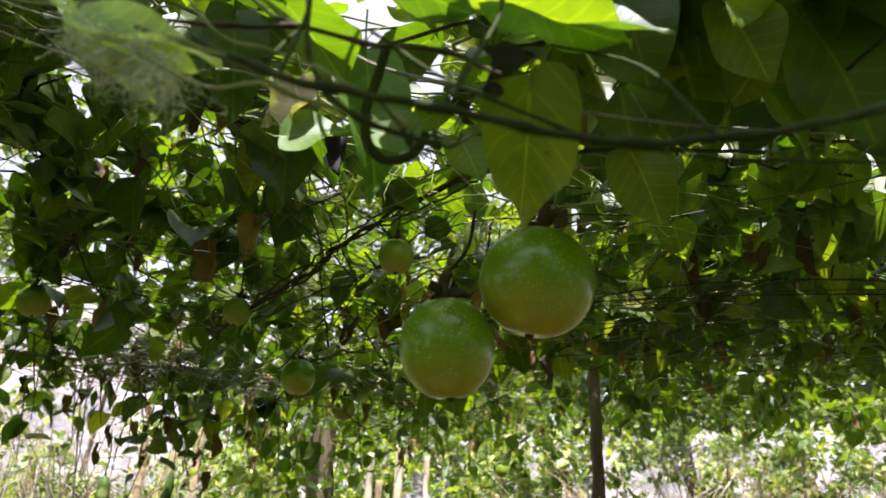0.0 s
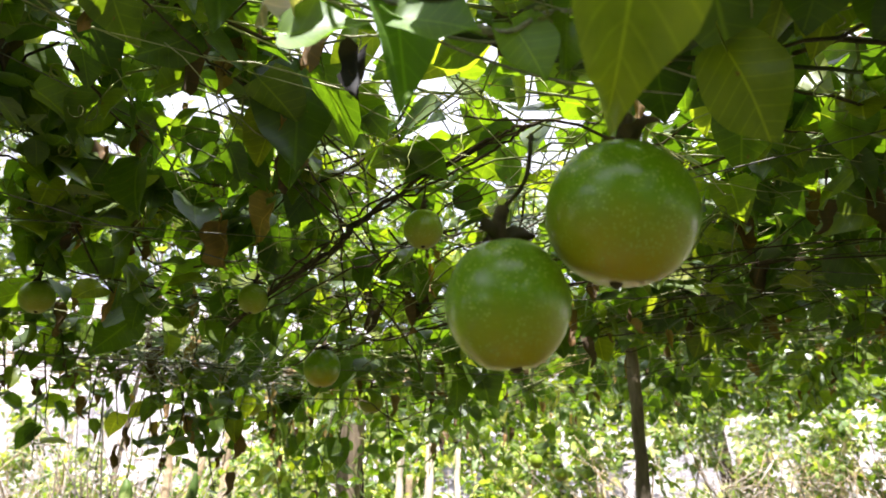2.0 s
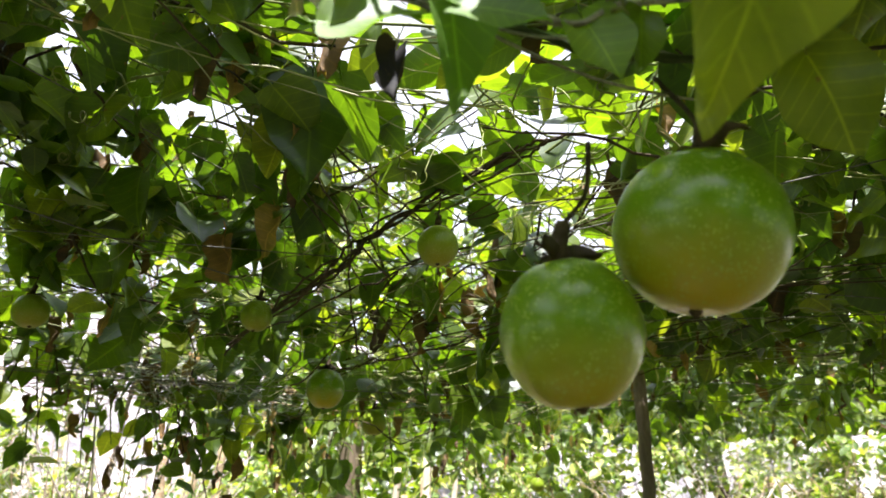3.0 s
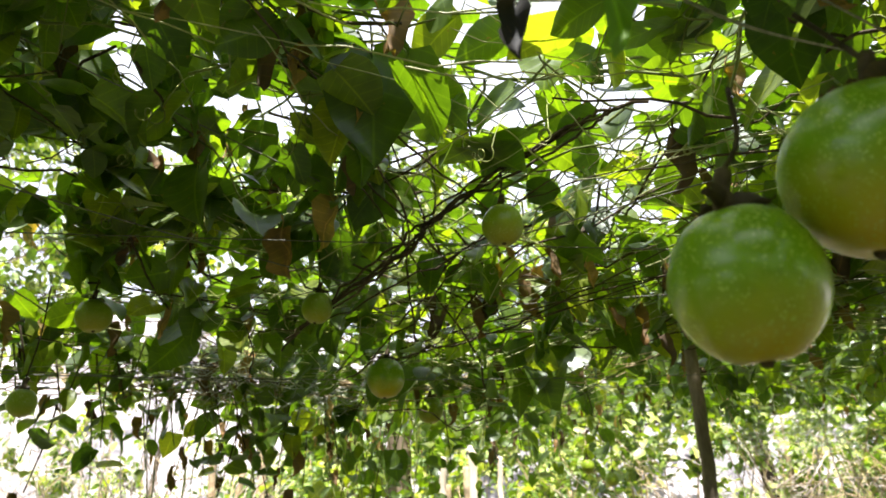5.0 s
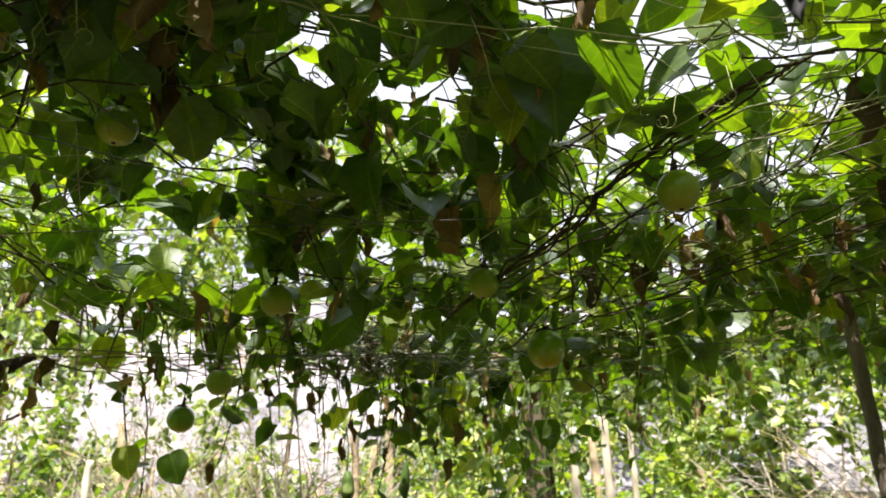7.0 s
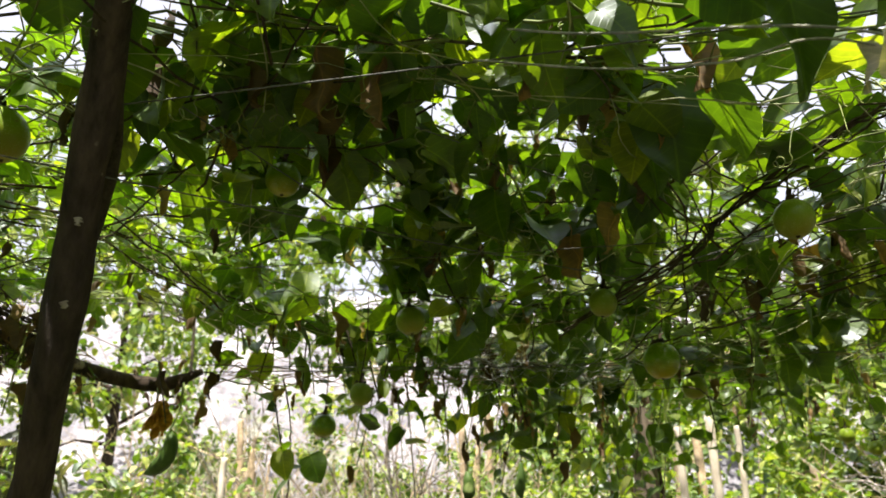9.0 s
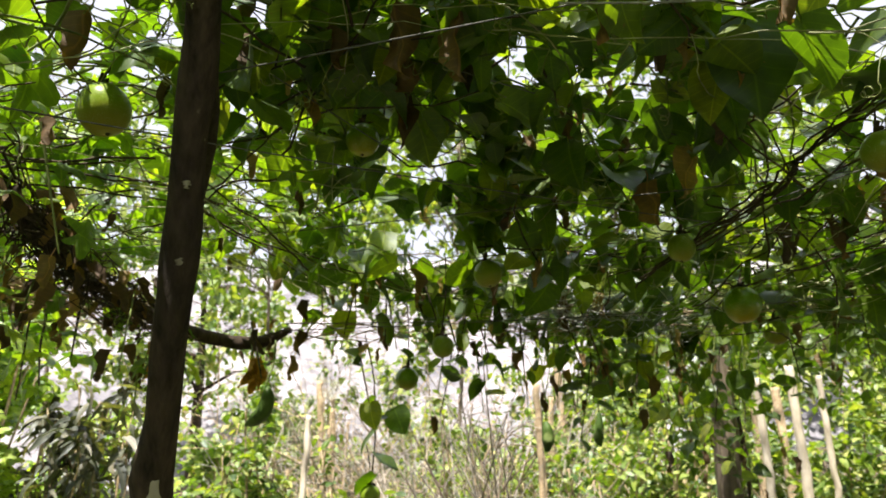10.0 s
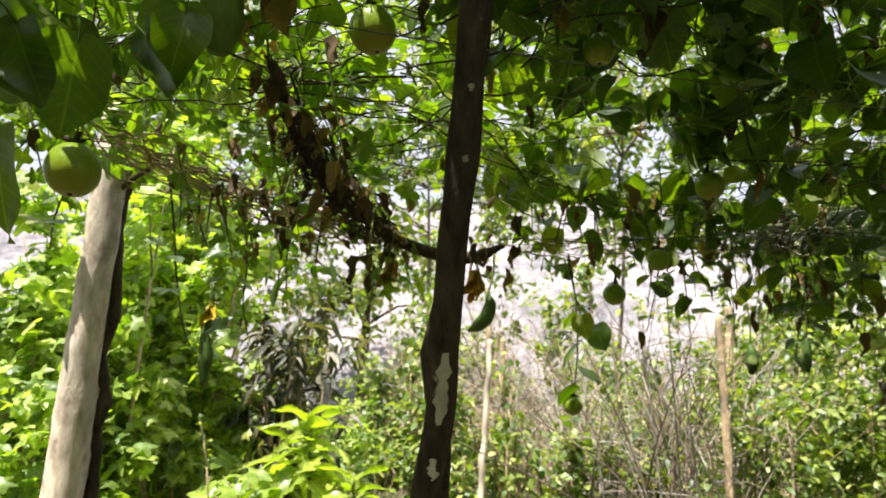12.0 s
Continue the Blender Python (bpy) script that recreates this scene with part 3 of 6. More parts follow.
# ---- props of the trellis ----
def post(name, foot, head, r0, r1, mat, label, seed, knots=3, group="trellis posts"):
    r = random.Random(seed)
    foot, head = Vector(foot), Vector(head)
    n, sides = 60, 16
    s = Soup()
    bends = [V(noise.noise(V(k * 0.22, seed, 0)), noise.noise(V(k * 0.22, seed, 7)), 0) * (0.012 if r1 > 0.025 else 0.022) for k in range(n + 1)]
    kn = [(r.uniform(0.3, 0.95), r.uniform(0, 6.28), r.uniform(0.2, 0.42)) for _ in range(knots)]
    for i in range(n + 1):
        t = i / n
        c = foot.lerp(head, t) + (bends[i] + bends[max(0, i - 1)]) * 0.35
        for k in range(sides):
            a = 6.2832 * k / sides
            rad = (r0 + (r1 - r0) * t) * (1 + 0.13 * noise.noise(V(math.cos(a) * 1.5, math.sin(a) * 1.5, t * 9 + seed)) + 0.07 * noise.noise(V(math.cos(a) * 3, math.sin(a) * 3, t * 34 + seed)))
            for kt, ka, kh in kn:
                rad *= 1 + kh * math.exp(-((t - kt) * 46) ** 2) * max(0, math.cos(a - ka)) ** 2
            s.v.append((c.x + rad * math.cos(a), c.y + rad * math.sin(a), c.z))
    for i in range(n):
        for k in range(sides):
            q = (k + 1) % sides
            s.face((i * sides + k, i * sides + q, (i + 1) * sides + q, (i + 1) * sides + k))
    s.face(tuple(reversed(range(sides))))
    s.face(tuple(n * sides + k for k in range(sides)))
    return tagged(new(name, s.mesh(name, [mat])), label, "post", group)


dark_prop = post("trellis_post", (-1.485, 0.961, -0.05), (-0.791, 0.499, 2.36), 0.0250, 0.0222, M_BARKD, "dark leaning wooden prop with patches of peeled bark", 11, 8)
post("trellis_post", (0.532, 2.67, -0.05), (0.575, 2.795, 2.2), 0.027, 0.021, M_POLE, "slim brown wooden post under the leaves", 12)
post("trellis_post", (-0.749, 3.76, -0.05), (-0.604, 3.59, 1.92), 0.066, 0.056, M_POLE, "thick weathered post wrapped in hanging vine", 13)
post("trellis_post", (-2.845, 0.82, -0.05), (-2.565, 0.836, 2.25), 0.073, 0.046, M_BARKP, "thick pale sunlit post with smooth peeling bark", 14, 2)


def peeled(parent, foot, head, radius, z0, z1, facing, spread, seed):
    """A strip where the bark has come off, lying on the post's skin."""
    foot, head = Vector(foot), Vector(head)
    s, rows, cols = Soup(), 18, 6
    for i in range(rows + 1):
        z = z0 + (z1 - z0) * i / rows
        c = foot.lerp(head, (z - foot.z) / (head.z - foot.z))
        w = spread * math.sin(math.pi * (0.04 + 0.92 * i / rows)) ** 0.5 * (0.85 + 0.9 * noise.noise(V(i * 0.42, seed, 0)))
        mid = facing + 0.25 * noise.noise(V(i * 0.4, seed, 4))
        for j in range(cols + 1):
            a = mid + w * (2 * j / cols - 1)
            lift = radius * (1.10 if 0 < j < cols and 0 < i < rows else 0.96)
            s.v.append((c.x + lift * math.cos(a), c.y + lift * math.sin(a), c.z))
    for i in range(rows):
        for j in range(cols):
            a = i * (cols + 1) + j
            s.face((a, a + 1, a + cols + 2, a + cols + 1))
    part("peeled_patch", s.mesh("peeled_patch", [M_PALEWOOD]), parent, "pale patch of bare wood")


for z0, z1, spread, facing in ((1.285, 1.398, 0.58, -0.72), (1.20, 1.235, 0.35, -0.9), (1.09, 1.12, 0.25, -1.1), (1.765, 1.775, 0.22, -0.75), (1.668, 1.678, 0.20, -0.6)):
    peeled(dark_prop, (-1.485, 0.961, -0.05), (-0.791, 0.499, 2.36), 0.0238, z0, z1, facing, spread, z0 * 7)
for x, y, h, r in ((-0.385, 5.0, 1.80, 0.034), (-0.60, 5.15, 1.74, 0.03), (-0.22, 5.6, 1.72, 0.025)):
    post("garden_stake", (x, y, ground_height(x, y) - 0.05), (x + 0.04, y, ground_height(x, y) + h), r, r * 0.8, M_PALEWOOD, "sun-bleached bare stake beyond the cover", int(h * 100), 1, "garden stakes")
for foot, head, r in (((-2.45, 6.0), (-2.29, 6.0, 1.76), 0.032), ((-5.42, 6.75), (-5.20, 6.75, 1.98), 0.028), ((-5.10, 6.6), (-4.95, 6.7, 1.7), 0.018)):
    post("garden_stake", (*foot, ground_height(*foot) - 0.05), head, r, r * 0.75, M_STRAW, "thin bare pole leaning among the brush", int(r * 5000), 2, "garden stakes")
for foot, head, r, mat in (((-2.93, 3.18), (-2.82, 3.259, 1.61), 0.021, M_PALEWOOD), ((-1.81, 4.21), (-1.781, 4.223, 1.75), 0.027, M_STRAW)):
    post("garden_stake", (*foot, ground_height(*foot) - 0.05), head, r, r * 0.8, mat, "bare sun-bleached stake among dry brush", int(r * 7000), 2, "garden stakes")
for k, (x, y, h, r) in enumerate(((-0.55, 7.6, 1.75, 0.05), (-0.85, 7.9, 1.6, 0.045), (-3.35, 9.4, 2.2, 0.06), (-4.55, 5.7, 2.1, 0.035), (-4.05, 5.05, 1.75, 0.03),
                                  (0.6, 8.6, 1.5, 0.04), (-1.9, 9.0, 1.55, 0.045), (2.3, 6.9, 1.8, 0.035))):
    g = ground_height(x, y)
    post("garden_stake", (x, y, g - 0.05), (x + rnd.uniform(-0.1, 0.1), y, g + h), r, r * 0.8, M_STRAW, "pale bare stake standing among the shrubs", 20 + k, 1, "garden stakes")


# ---- wires and twine of the trellis ----
def line(name, points, radius, mat, label, category, sag=0.0, group="", sides=5, steps=8):
    pts = smooth_path(points, steps)
    if sag:
        n = len(pts) - 1
        pts = [p - V(0, 0, sag * 4 * (i / n) * (1 - i / n)) for i, p in enumerate(pts)]
    radii = radius
    if category == "vine stem":           # joints along the shoot, and small bends
        radii = [radius * (1 + 0.55 * math.exp(-((i % 9 - 4) / 1.1) ** 2) + 0.15 * noise.noise(V(i * 0.8, radius * 999, 0))) for i in range(len(pts))]
        pts = [p + V(noise.noise(p * 60), noise.noise(p * 60 + V(5, 0, 0)), noise.noise(p * 60 + V(0, 5, 0))) * 0.9 * radius for p in pts]
    s = Soup()
    s.tube(pts, radii, sides)
    return tagged(new(name, s.mesh(name, [mat])), label, category, group)


for k, (a, b) in enumerate((((-2.66, 0.81, 1.95), (0.58, 2.79, 1.98)), ((-0.93, 0.59, 2.06), (0.58, 2.79, 1.95)), ((-0.66, 3.77, 1.88), (-0.93, 0.59, 2.0)),
                            ((-1.5, 1.46, 1.74), (0.9, 2.35, 1.76)), ((-1.5, 1.47, 1.76), (0.58, 2.79, 1.80)), ((-0.95, 0.6, 1.93), (2.4, 1.1, 1.86)),
                            ((-2.0, 1.0, 1.93), (2.4, 1.9, 1.84)), ((-1.3, 2.0, 1.86), (1.4, 0.5, 1.90)), ((-1.1, 0.4, 1.85), (0.57, 2.78, 1.86)),
                            ((-0.66, 3.76, 1.86), (3.8, 3.6, 1.8)), ((0.58, 2.79, 1.9), (3.8, 2.4, 1.85)), ((-1.0, 1.72, 1.86), (1.5, 1.55, 1.84)))):
    mid = V(*a).lerp(V(*b), 0.5)
    line("trellis_wire", (a, mid, b), 0.0012, M_WIRE, "thin dull grey wire stretched under the leaves", "wire", 0.03, "trellis wires")
line("twine", ((-0.40, 0.52, 1.80), (-0.285, 0.50, 1.748), (-0.20, 0.495, 1.728), (-0.142, 0.50, 1.733), (-0.063, 0.51, 1.698), (0.0, 0.53, 1.690), (0.05, 0.55, 1.700), (0.12, 0.62, 1.735), (0.30, 0.8, 1.80)), 0.0010, M_TWINE, "pale knotted twine strung between vine shoots", "twine")
line("twine", ((-0.36, 0.49, 1.80), (-0.29, 0.475, 1.765), (-0.16, 0.49, 1.742), (-0.10, 0.50, 1.722), (-0.03, 0.52, 1.690), (0.06, 0.60, 1.705), (0.2, 0.75, 1.78)), 0.0011, M_TWINE, "pale twine hung with old web", "twine")
line("twine", ((-0.08, 0.44, 1.74), (-0.04, 0.47, 1.722), (0.03, 0.475, 1.705), (0.10, 0.48, 1.692), (0.15, 0.49, 1.69), (0.24, 0.50, 1.687), (0.36, 0.52, 1.70), (0.6, 0.6, 1.78)), 0.0015, M_TWINE, "pale twine tied under the vine", "twine")


# ---- fruit ----
def fruit_mesh(name, r, tall, seed, mat):
    s = Soup()
    rows, cols = 20, 30
    rr = random.Random(seed)
    for i in range(rows + 1):
        p = math.pi * i / rows
        for j in range(cols):
            a = 2 * math.pi * j / cols
            w = V(math.sin(p) * math.cos(a), math.sin(p) * math.sin(a), -math.cos(p))
            k = 1 + 0.018 * noise.noise(w * 1.8 + V(seed, 0, 0)) + 0.006 * noise.noise(w * 6 + V(seed, 2, 0))
            dip = 1 - 0.07 * math.exp(-(p / 0.22) ** 2) - 0.07 * math.exp(-((math.pi - p) / 0.25) ** 2)
            s.v.append((w.x * r * k, w.y * r * k, w.z * r * tall * k * dip))
    for i in range(rows):
        for j in range(cols):
            q = (j + 1) % cols
            s.face((i * cols + j, i * cols + q, (i + 1) * cols + q, (i + 1) * cols + j))
    return s.mesh(name, [mat])


def passion_fruit(place, r, tall, seed, tie, mat=M_RIND, label="round green passion fruit hanging from the vine", tilt=(0, 0)):
    """rind, dry flower scar below, three dried bracts on top, stalk up to the vine at tie."""
    top = thing("passion_fruit", place, label, "passion fruit", "passion fruits on the vine")
    m = Matrix.Rotation(radians(tilt[0]), 4, "X") @ Matrix.Rotation(radians(tilt[1]), 4, "Y")
    rind = local_part("rind", fruit_mesh("rind", r, tall, seed, mat), top)
    rind.matrix_basis = m
    s = Soup()
    s.tube([(0, 0, -r * tall * 0.90), (0, 0, -r * tall * 0.97), (0.001, 0, -r * tall * 1.02)], [0.0045, 0.0035, 0.001], 8)
    scar = local_part("flower_scar", s.mesh("flower_scar", [M_WOODY]), top, "dry brown flower scar")
    scar.matrix_basis = m
    head = m @ V(0, 0, r * tall * 0.92)
    s = Soup()
    way = V(*tie) - V(*place)
    s.tube(smooth_path([head - V(0, 0, 0.003), head + V(0, 0, 0.012), head + V(0.003, 0.002, 0.024)], 3), [0.006] * 3 + [0.0045] * 4, 8)
    s.tube(smooth_path([head + V(0, 0, 0.02), head * 0.5 + way * 0.5 + V(0.006, 0, 0.004), way], 5), 0.0016, 6)
    stalk = local_part("stalk", s.mesh("stalk", [M_WOODY]), top, "dark woody stalk")
    for k in range(3):
        a = 2.1 * k + seed
        b = local_part("bract", BRACT_MESH[(seed + k) % 6], stalk, "withered brown bract")
        b.matrix_basis = leaf_pose(head + V(0.004 * math.cos(a), 0.004 * math.sin(a), 0.002), V(math.cos(a), math.sin(a), rnd.uniform(-0.2, 0.5)), r * 0.55, rnd.uniform(-1, 1))
    return top


passion_fruit((0.090, 0.558, 1.583), 0.0451, 0.985, 1, (0.085, 0.588, 1.70), label="large round green passion fruit with pale speckles and tan base", tilt=(6, 8))
passion_fruit((0.021, 0.568, 1.532), 0.0369, 1.085, 2, (0.043, 0.598, 1.66), label="oval bright green passion fruit with pale speckles and tan base", tilt=(4, -6))
PALE = "small pale green passion fruit hanging under the leaves"
for k, (p, r, mat) in enumerate((((-0.365, 1.773, 1.705), 0.043, M_RIND), ((-0.724, 2.38, 1.70), 0.036, M_RINDP), ((-0.086, 1.255, 1.846), 0.033, M_RINDP),
                                 ((-1.209, 0.658, 1.979), 0.043, M_RINDP), ((-0.942, 1.02, 1.995), 0.033, M_RIND), ((-1.068, 1.561, 1.66), 0.028, M_RINDP),
                                 ((-0.906, 1.506, 1.815), 0.035, M_RINDP), ((-0.313, 2.197, 1.68), 0.036, M_RINDP),
                                 ((-1.534, 1.919, 1.277), 0.032, M_RINDP), ((-1.285, 1.747, 1.607), 0.034, M_RIND), ((-1.440, 0.262, 1.668), 0.040, M_RINDP),
                                 ((-0.80, 3.0, 1.50), 0.034, M_RINDP), ((0.28, 3.9, 1.58), 0.034, M_RINDP), ((0.42, 4.1, 1.52), 0.036, M_RINDP), ((-0.45, 1.5, 1.80), 0.03, M_RINDP))):
    top = (p[0] + rnd.uniform(-0.02, 0.02), p[1] + 0.01, max(p[2] + r + 0.05, cover_height(p[0], p[1]) + 0.03 if p[2] > 1.4 else p[2] + r + 0.12))
    passion_fruit(p, r, rnd.uniform(0.96, 1.06), 3 + k, top, mat, PALE if mat is M_RINDP else "green passion fruit hanging from the vine", (rnd.uniform(-10, 10), rnd.uniform(-10, 10)))


# ---- gourds hung on the dry arch ----
def gourd(name, path, radii, mat, label, stalk_to, petal_at=None, category="gourd", petals=None):
    top = thing(name, path[0], label, category, "gourds")
    pts = smooth_path(path, 6)
    n = len(pts) - 1
    rad = [np.interp(i / n, np.linspace(0, 1, len(radii)), radii) for i in range(n + 1)]
    s = Soup()
    sides = 20
    s.tube(pts, [float(r) for r in rad], sides)
    for i in range(n + 1):
        c = pts[i]
        for k in range(sides):
            j = i * sides + k
            p = Vector(s.v[j]) - c
            s.v[j] = tuple(c + p * (1 + 0.07 * math.cos(k * math.pi) + 0.04 * noise.noise(V(k, i * 0.3, 1))))
    part("fruit_body", s.mesh("fruit_body", [mat]), top)
    s = Soup()
    s.tube(smooth_path([path[0], V(*path[0]).lerp(V(*stalk_to), 0.5) + V(0.006, 0.004, 0), stalk_to], 5), 0.0028, 6)
    part("stalk", s.mesh("stalk", [M_STEM]), top)
    if petal_at:
        for k in range(4):
            a = 1.6 * k
            b = new("petal", (petals or PETAL_MESH)[k % 2])
            b.parent = top
            b.matrix_parent_inverse = top.matrix_basis.inverted()
            b.matrix_basis = leaf_pose(petal_at, V(0.5 * math.cos(a), 0.5 * math.sin(a), -0.9), rnd.uniform(0.05, 0.08), a)
            tagged(b, "wilted petal")
    return top


PETAL_MESH = [shape_mesh("petal", DRIED[0], M_PETAL), shape_mesh("petal", DRIED[3], M_PETAL)]
YELLOW_MESH = [shape_mesh("petal", DRIED[0], M_NECK), shape_mesh("petal", DRIED[3], M_NECK)]
gourd("bitter_gourd", [(-1.452, 1.337, 1.582), (-1.443, 1.335, 1.555), (-1.462, 1.342, 1.522), (-1.50, 1.352, 1.502), (-1.535, 1.36, 1.492)], [0.006, 0.015, 0.019, 0.016, 0.004], M_GOURD,
      "curved green gourd catching a spot of sun", (-1.46, 1.38, 1.70))
gourd("bitter_gourd", [(-1.085, 2.35, 1.475), (-1.082, 2.35, 1.45), (-1.083, 2.352, 1.41), (-1.09, 2.354, 1.375)], [0.006, 0.017, 0.021, 0.007], M_GOURD, "short green gourd below the leaves", (-1.08, 2.33, 1.62))
luffa = gourd("luffa_gourd", [(-1.151, 0.318, 1.930), (-1.157, 0.321, 1.885), (-1.164, 0.324, 1.835), (-1.170, 0.327, 1.793)], [0.012, 0.024, 0.031, 0.013], M_LUFFA,
      "green luffa gourd with a yellow neck", (-1.145, 0.315, 2.03), None, "luffa")
neck = Soup()
neck.tube(smooth_path([(-1.1515, 0.318, 1.922), (-1.150, 0.3175, 1.945), (-1.148, 0.3165, 1.962)], 5), [0.0150] * 4 + [0.0165] * 4 + [0.012] * 3, 12)
part("neck", neck.mesh("neck", [M_NECK]), luffa, "bright yellow withered neck")
gourd("luffa_gourd", [(-2.405, 1.105, 1.565), (-2.41, 1.106, 1.51), (-2.415, 1.108, 1.43), (-2.42, 1.108, 1.35)], [0.008, 0.019, 0.024, 0.008], M_GOURD,
      "hanging green luffa with wilted yellow flower", (-2.40, 1.10, 1.80), (-2.405, 1.105, 1.60), "luffa", YELLOW_MESH)
gourd("bitter_gourd", [(-0.95, 2.55, 1.50), (-0.952, 2.55, 1.46), (-0.96, 2.552, 1.41), (-0.955, 2.55, 1.38)], [0.005, 0.014, 0.018, 0.005], M_GOURD, "slender green gourd below the leaves", (-0.94, 2.5, 1.66))

# wilted squash flowers on the arch
for p, tie in (((-1.545, 1.385, 1.655), (-1.55, 1.39, 1.72)), ((-1.74, 1.25, 1.69), (-1.73, 1.25, 1.77))):
    f = thing("wilted_flower", p, "wilted orange gourd flower hanging from the vine", "flower", "wilted flowers")
    for k in range(5):
        b = new("petal", PETAL_MESH[k % 2])
        b.parent = f
        b.matrix_basis = leaf_pose((0, 0, 0.0), V(0.35 * math.cos(1.3 * k), 0.35 * math.sin(1.3 * k), -0.9), rnd.uniform(0.055, 0.085), 1.3 * k)
    s = Soup()
    s.tube([(0, 0, -0.004), (0.003, 0, 0.02), V(*tie) - V(*p)], 0.003, 6)
    local_part("stalk", s.mesh("stalk", [M_STEM]), f)


# old twisted vine trunk tied against the pale post
old = Soup()
old.tube([p + V(0.010 * math.sin(k * 0.55), 0.008 * math.cos(k * 0.7), 0) for k, p in enumerate(smooth_path([(-2.74, 0.915, -0.03), (-2.725, 0.91, 0.5), (-2.70, 0.905, 1.0), (-2.665, 0.90, 1.25), (-2.645, 0.893, 1.45), (-2.605, 0.888, 1.8), (-2.555, 0.88, 2.2)], 8))],
         [0.023 + 0.007 * noise.noise(V(k * 0.7, 3, 1)) + 0.004 * math.sin(k * 1.3) - 0.0001 * k for k in range(49)], 11)
tagged(new("old_vine_trunk", old.mesh("old_vine_trunk", [M_BARKD])), "dark twisted vine trunk against a pale post", "vine trunk")


# ---- vines ----
def vine(root, climb, label):
    """Empty at the root, with a woody trunk that climbs to the cover."""
    top = thing("passion_vine", root, label, "vine", "passion vines")
    s = Soup()
    pts = smooth_path([root] + climb, 8)
    n = len(pts) - 1
    s.tube([p + V(0.012 * math.sin(i * 0.7), 0.012 * math.cos(i * 0.6), 0) for i, p in enumerate(pts)], [0.015 - 0.008 * i / n for i in range(n + 1)], 7)
    part("trunk", s.mesh("trunk", [M_WOODY]), top, "dark woody climbing trunk")
    return top


VINES = [vine((-1.505, 1.0, 0.0), [(-1.268, 0.838, 0.8), (-1.036, 0.684, 1.6), (-0.908, 0.596, 2.05)], "passion vine with dark hanging leaves on a leaning prop"),
         vine((0.548, 2.735, 0.0), [(0.567, 2.79, 1.0), (0.588, 2.845, 1.9), (0.5, 2.5, 1.96)], "passion vine with sunlit leaves on a slim post"),
         vine((-0.60, 3.70, 0.0), [(-0.58, 3.72, 1.0), (-0.62, 3.70, 1.85), (-0.62, 3.4, 1.9)], "passion vine wrapped about a thick post"),
         vine((2.2, 1.2, 0.0), [(2.15, 1.2, 1.0), (2.0, 1.2, 1.85), (1.7, 1.2, 1.95)], "dense passion vine in deep shade"),
         vine((-2.90, 0.87, 0.0), [(-2.79, 0.885, 1.0), (-2.66, 0.88, 1.9), (-2.2, 0.8, 2.0)], "climbing gourd with sunlit lobed leaves over the arch")]
GOURD = 4


def owner(x, y):
    if y > 1.75 and x < 0.3:
        return 2
    if x < -1.12 and y < 1.4:
        return GOURD
    if x < -0.5:
        return 0
    return 1 if x < 0.42 else 3


rnd = random.Random(21)
stems = [[] for _ in VINES]       # each runner: path, thickness, woody or green
shoots = [[] for _ in VINES]      # each tendril
nodes = [[] for _ in VINES]      # (base, way, size, roll, broad, kind)


filled = {}


def coil(p, way, size):
    """A tendril: a straight run, then a shrinking coil."""
    pts, d = [p], Vector(way).normalized()
    side = d.orthogonal().normalized()
    other = d.cross(side)
    for k in range(1, 5):
        pts.append(p + d * size * 0.15 * k + V(0, 0, -0.004 * k * k * size * 8))
    c, r = pts[-1], size * 0.13
    for k in range(26):
        a = k * 0.55
        pts.append(c + side * r * (1 - k / 40) * (1 - math.cos(a)) + other * r * (1 - k / 40) * math.sin(a) + d * size * 0.022 * k)
    return pts


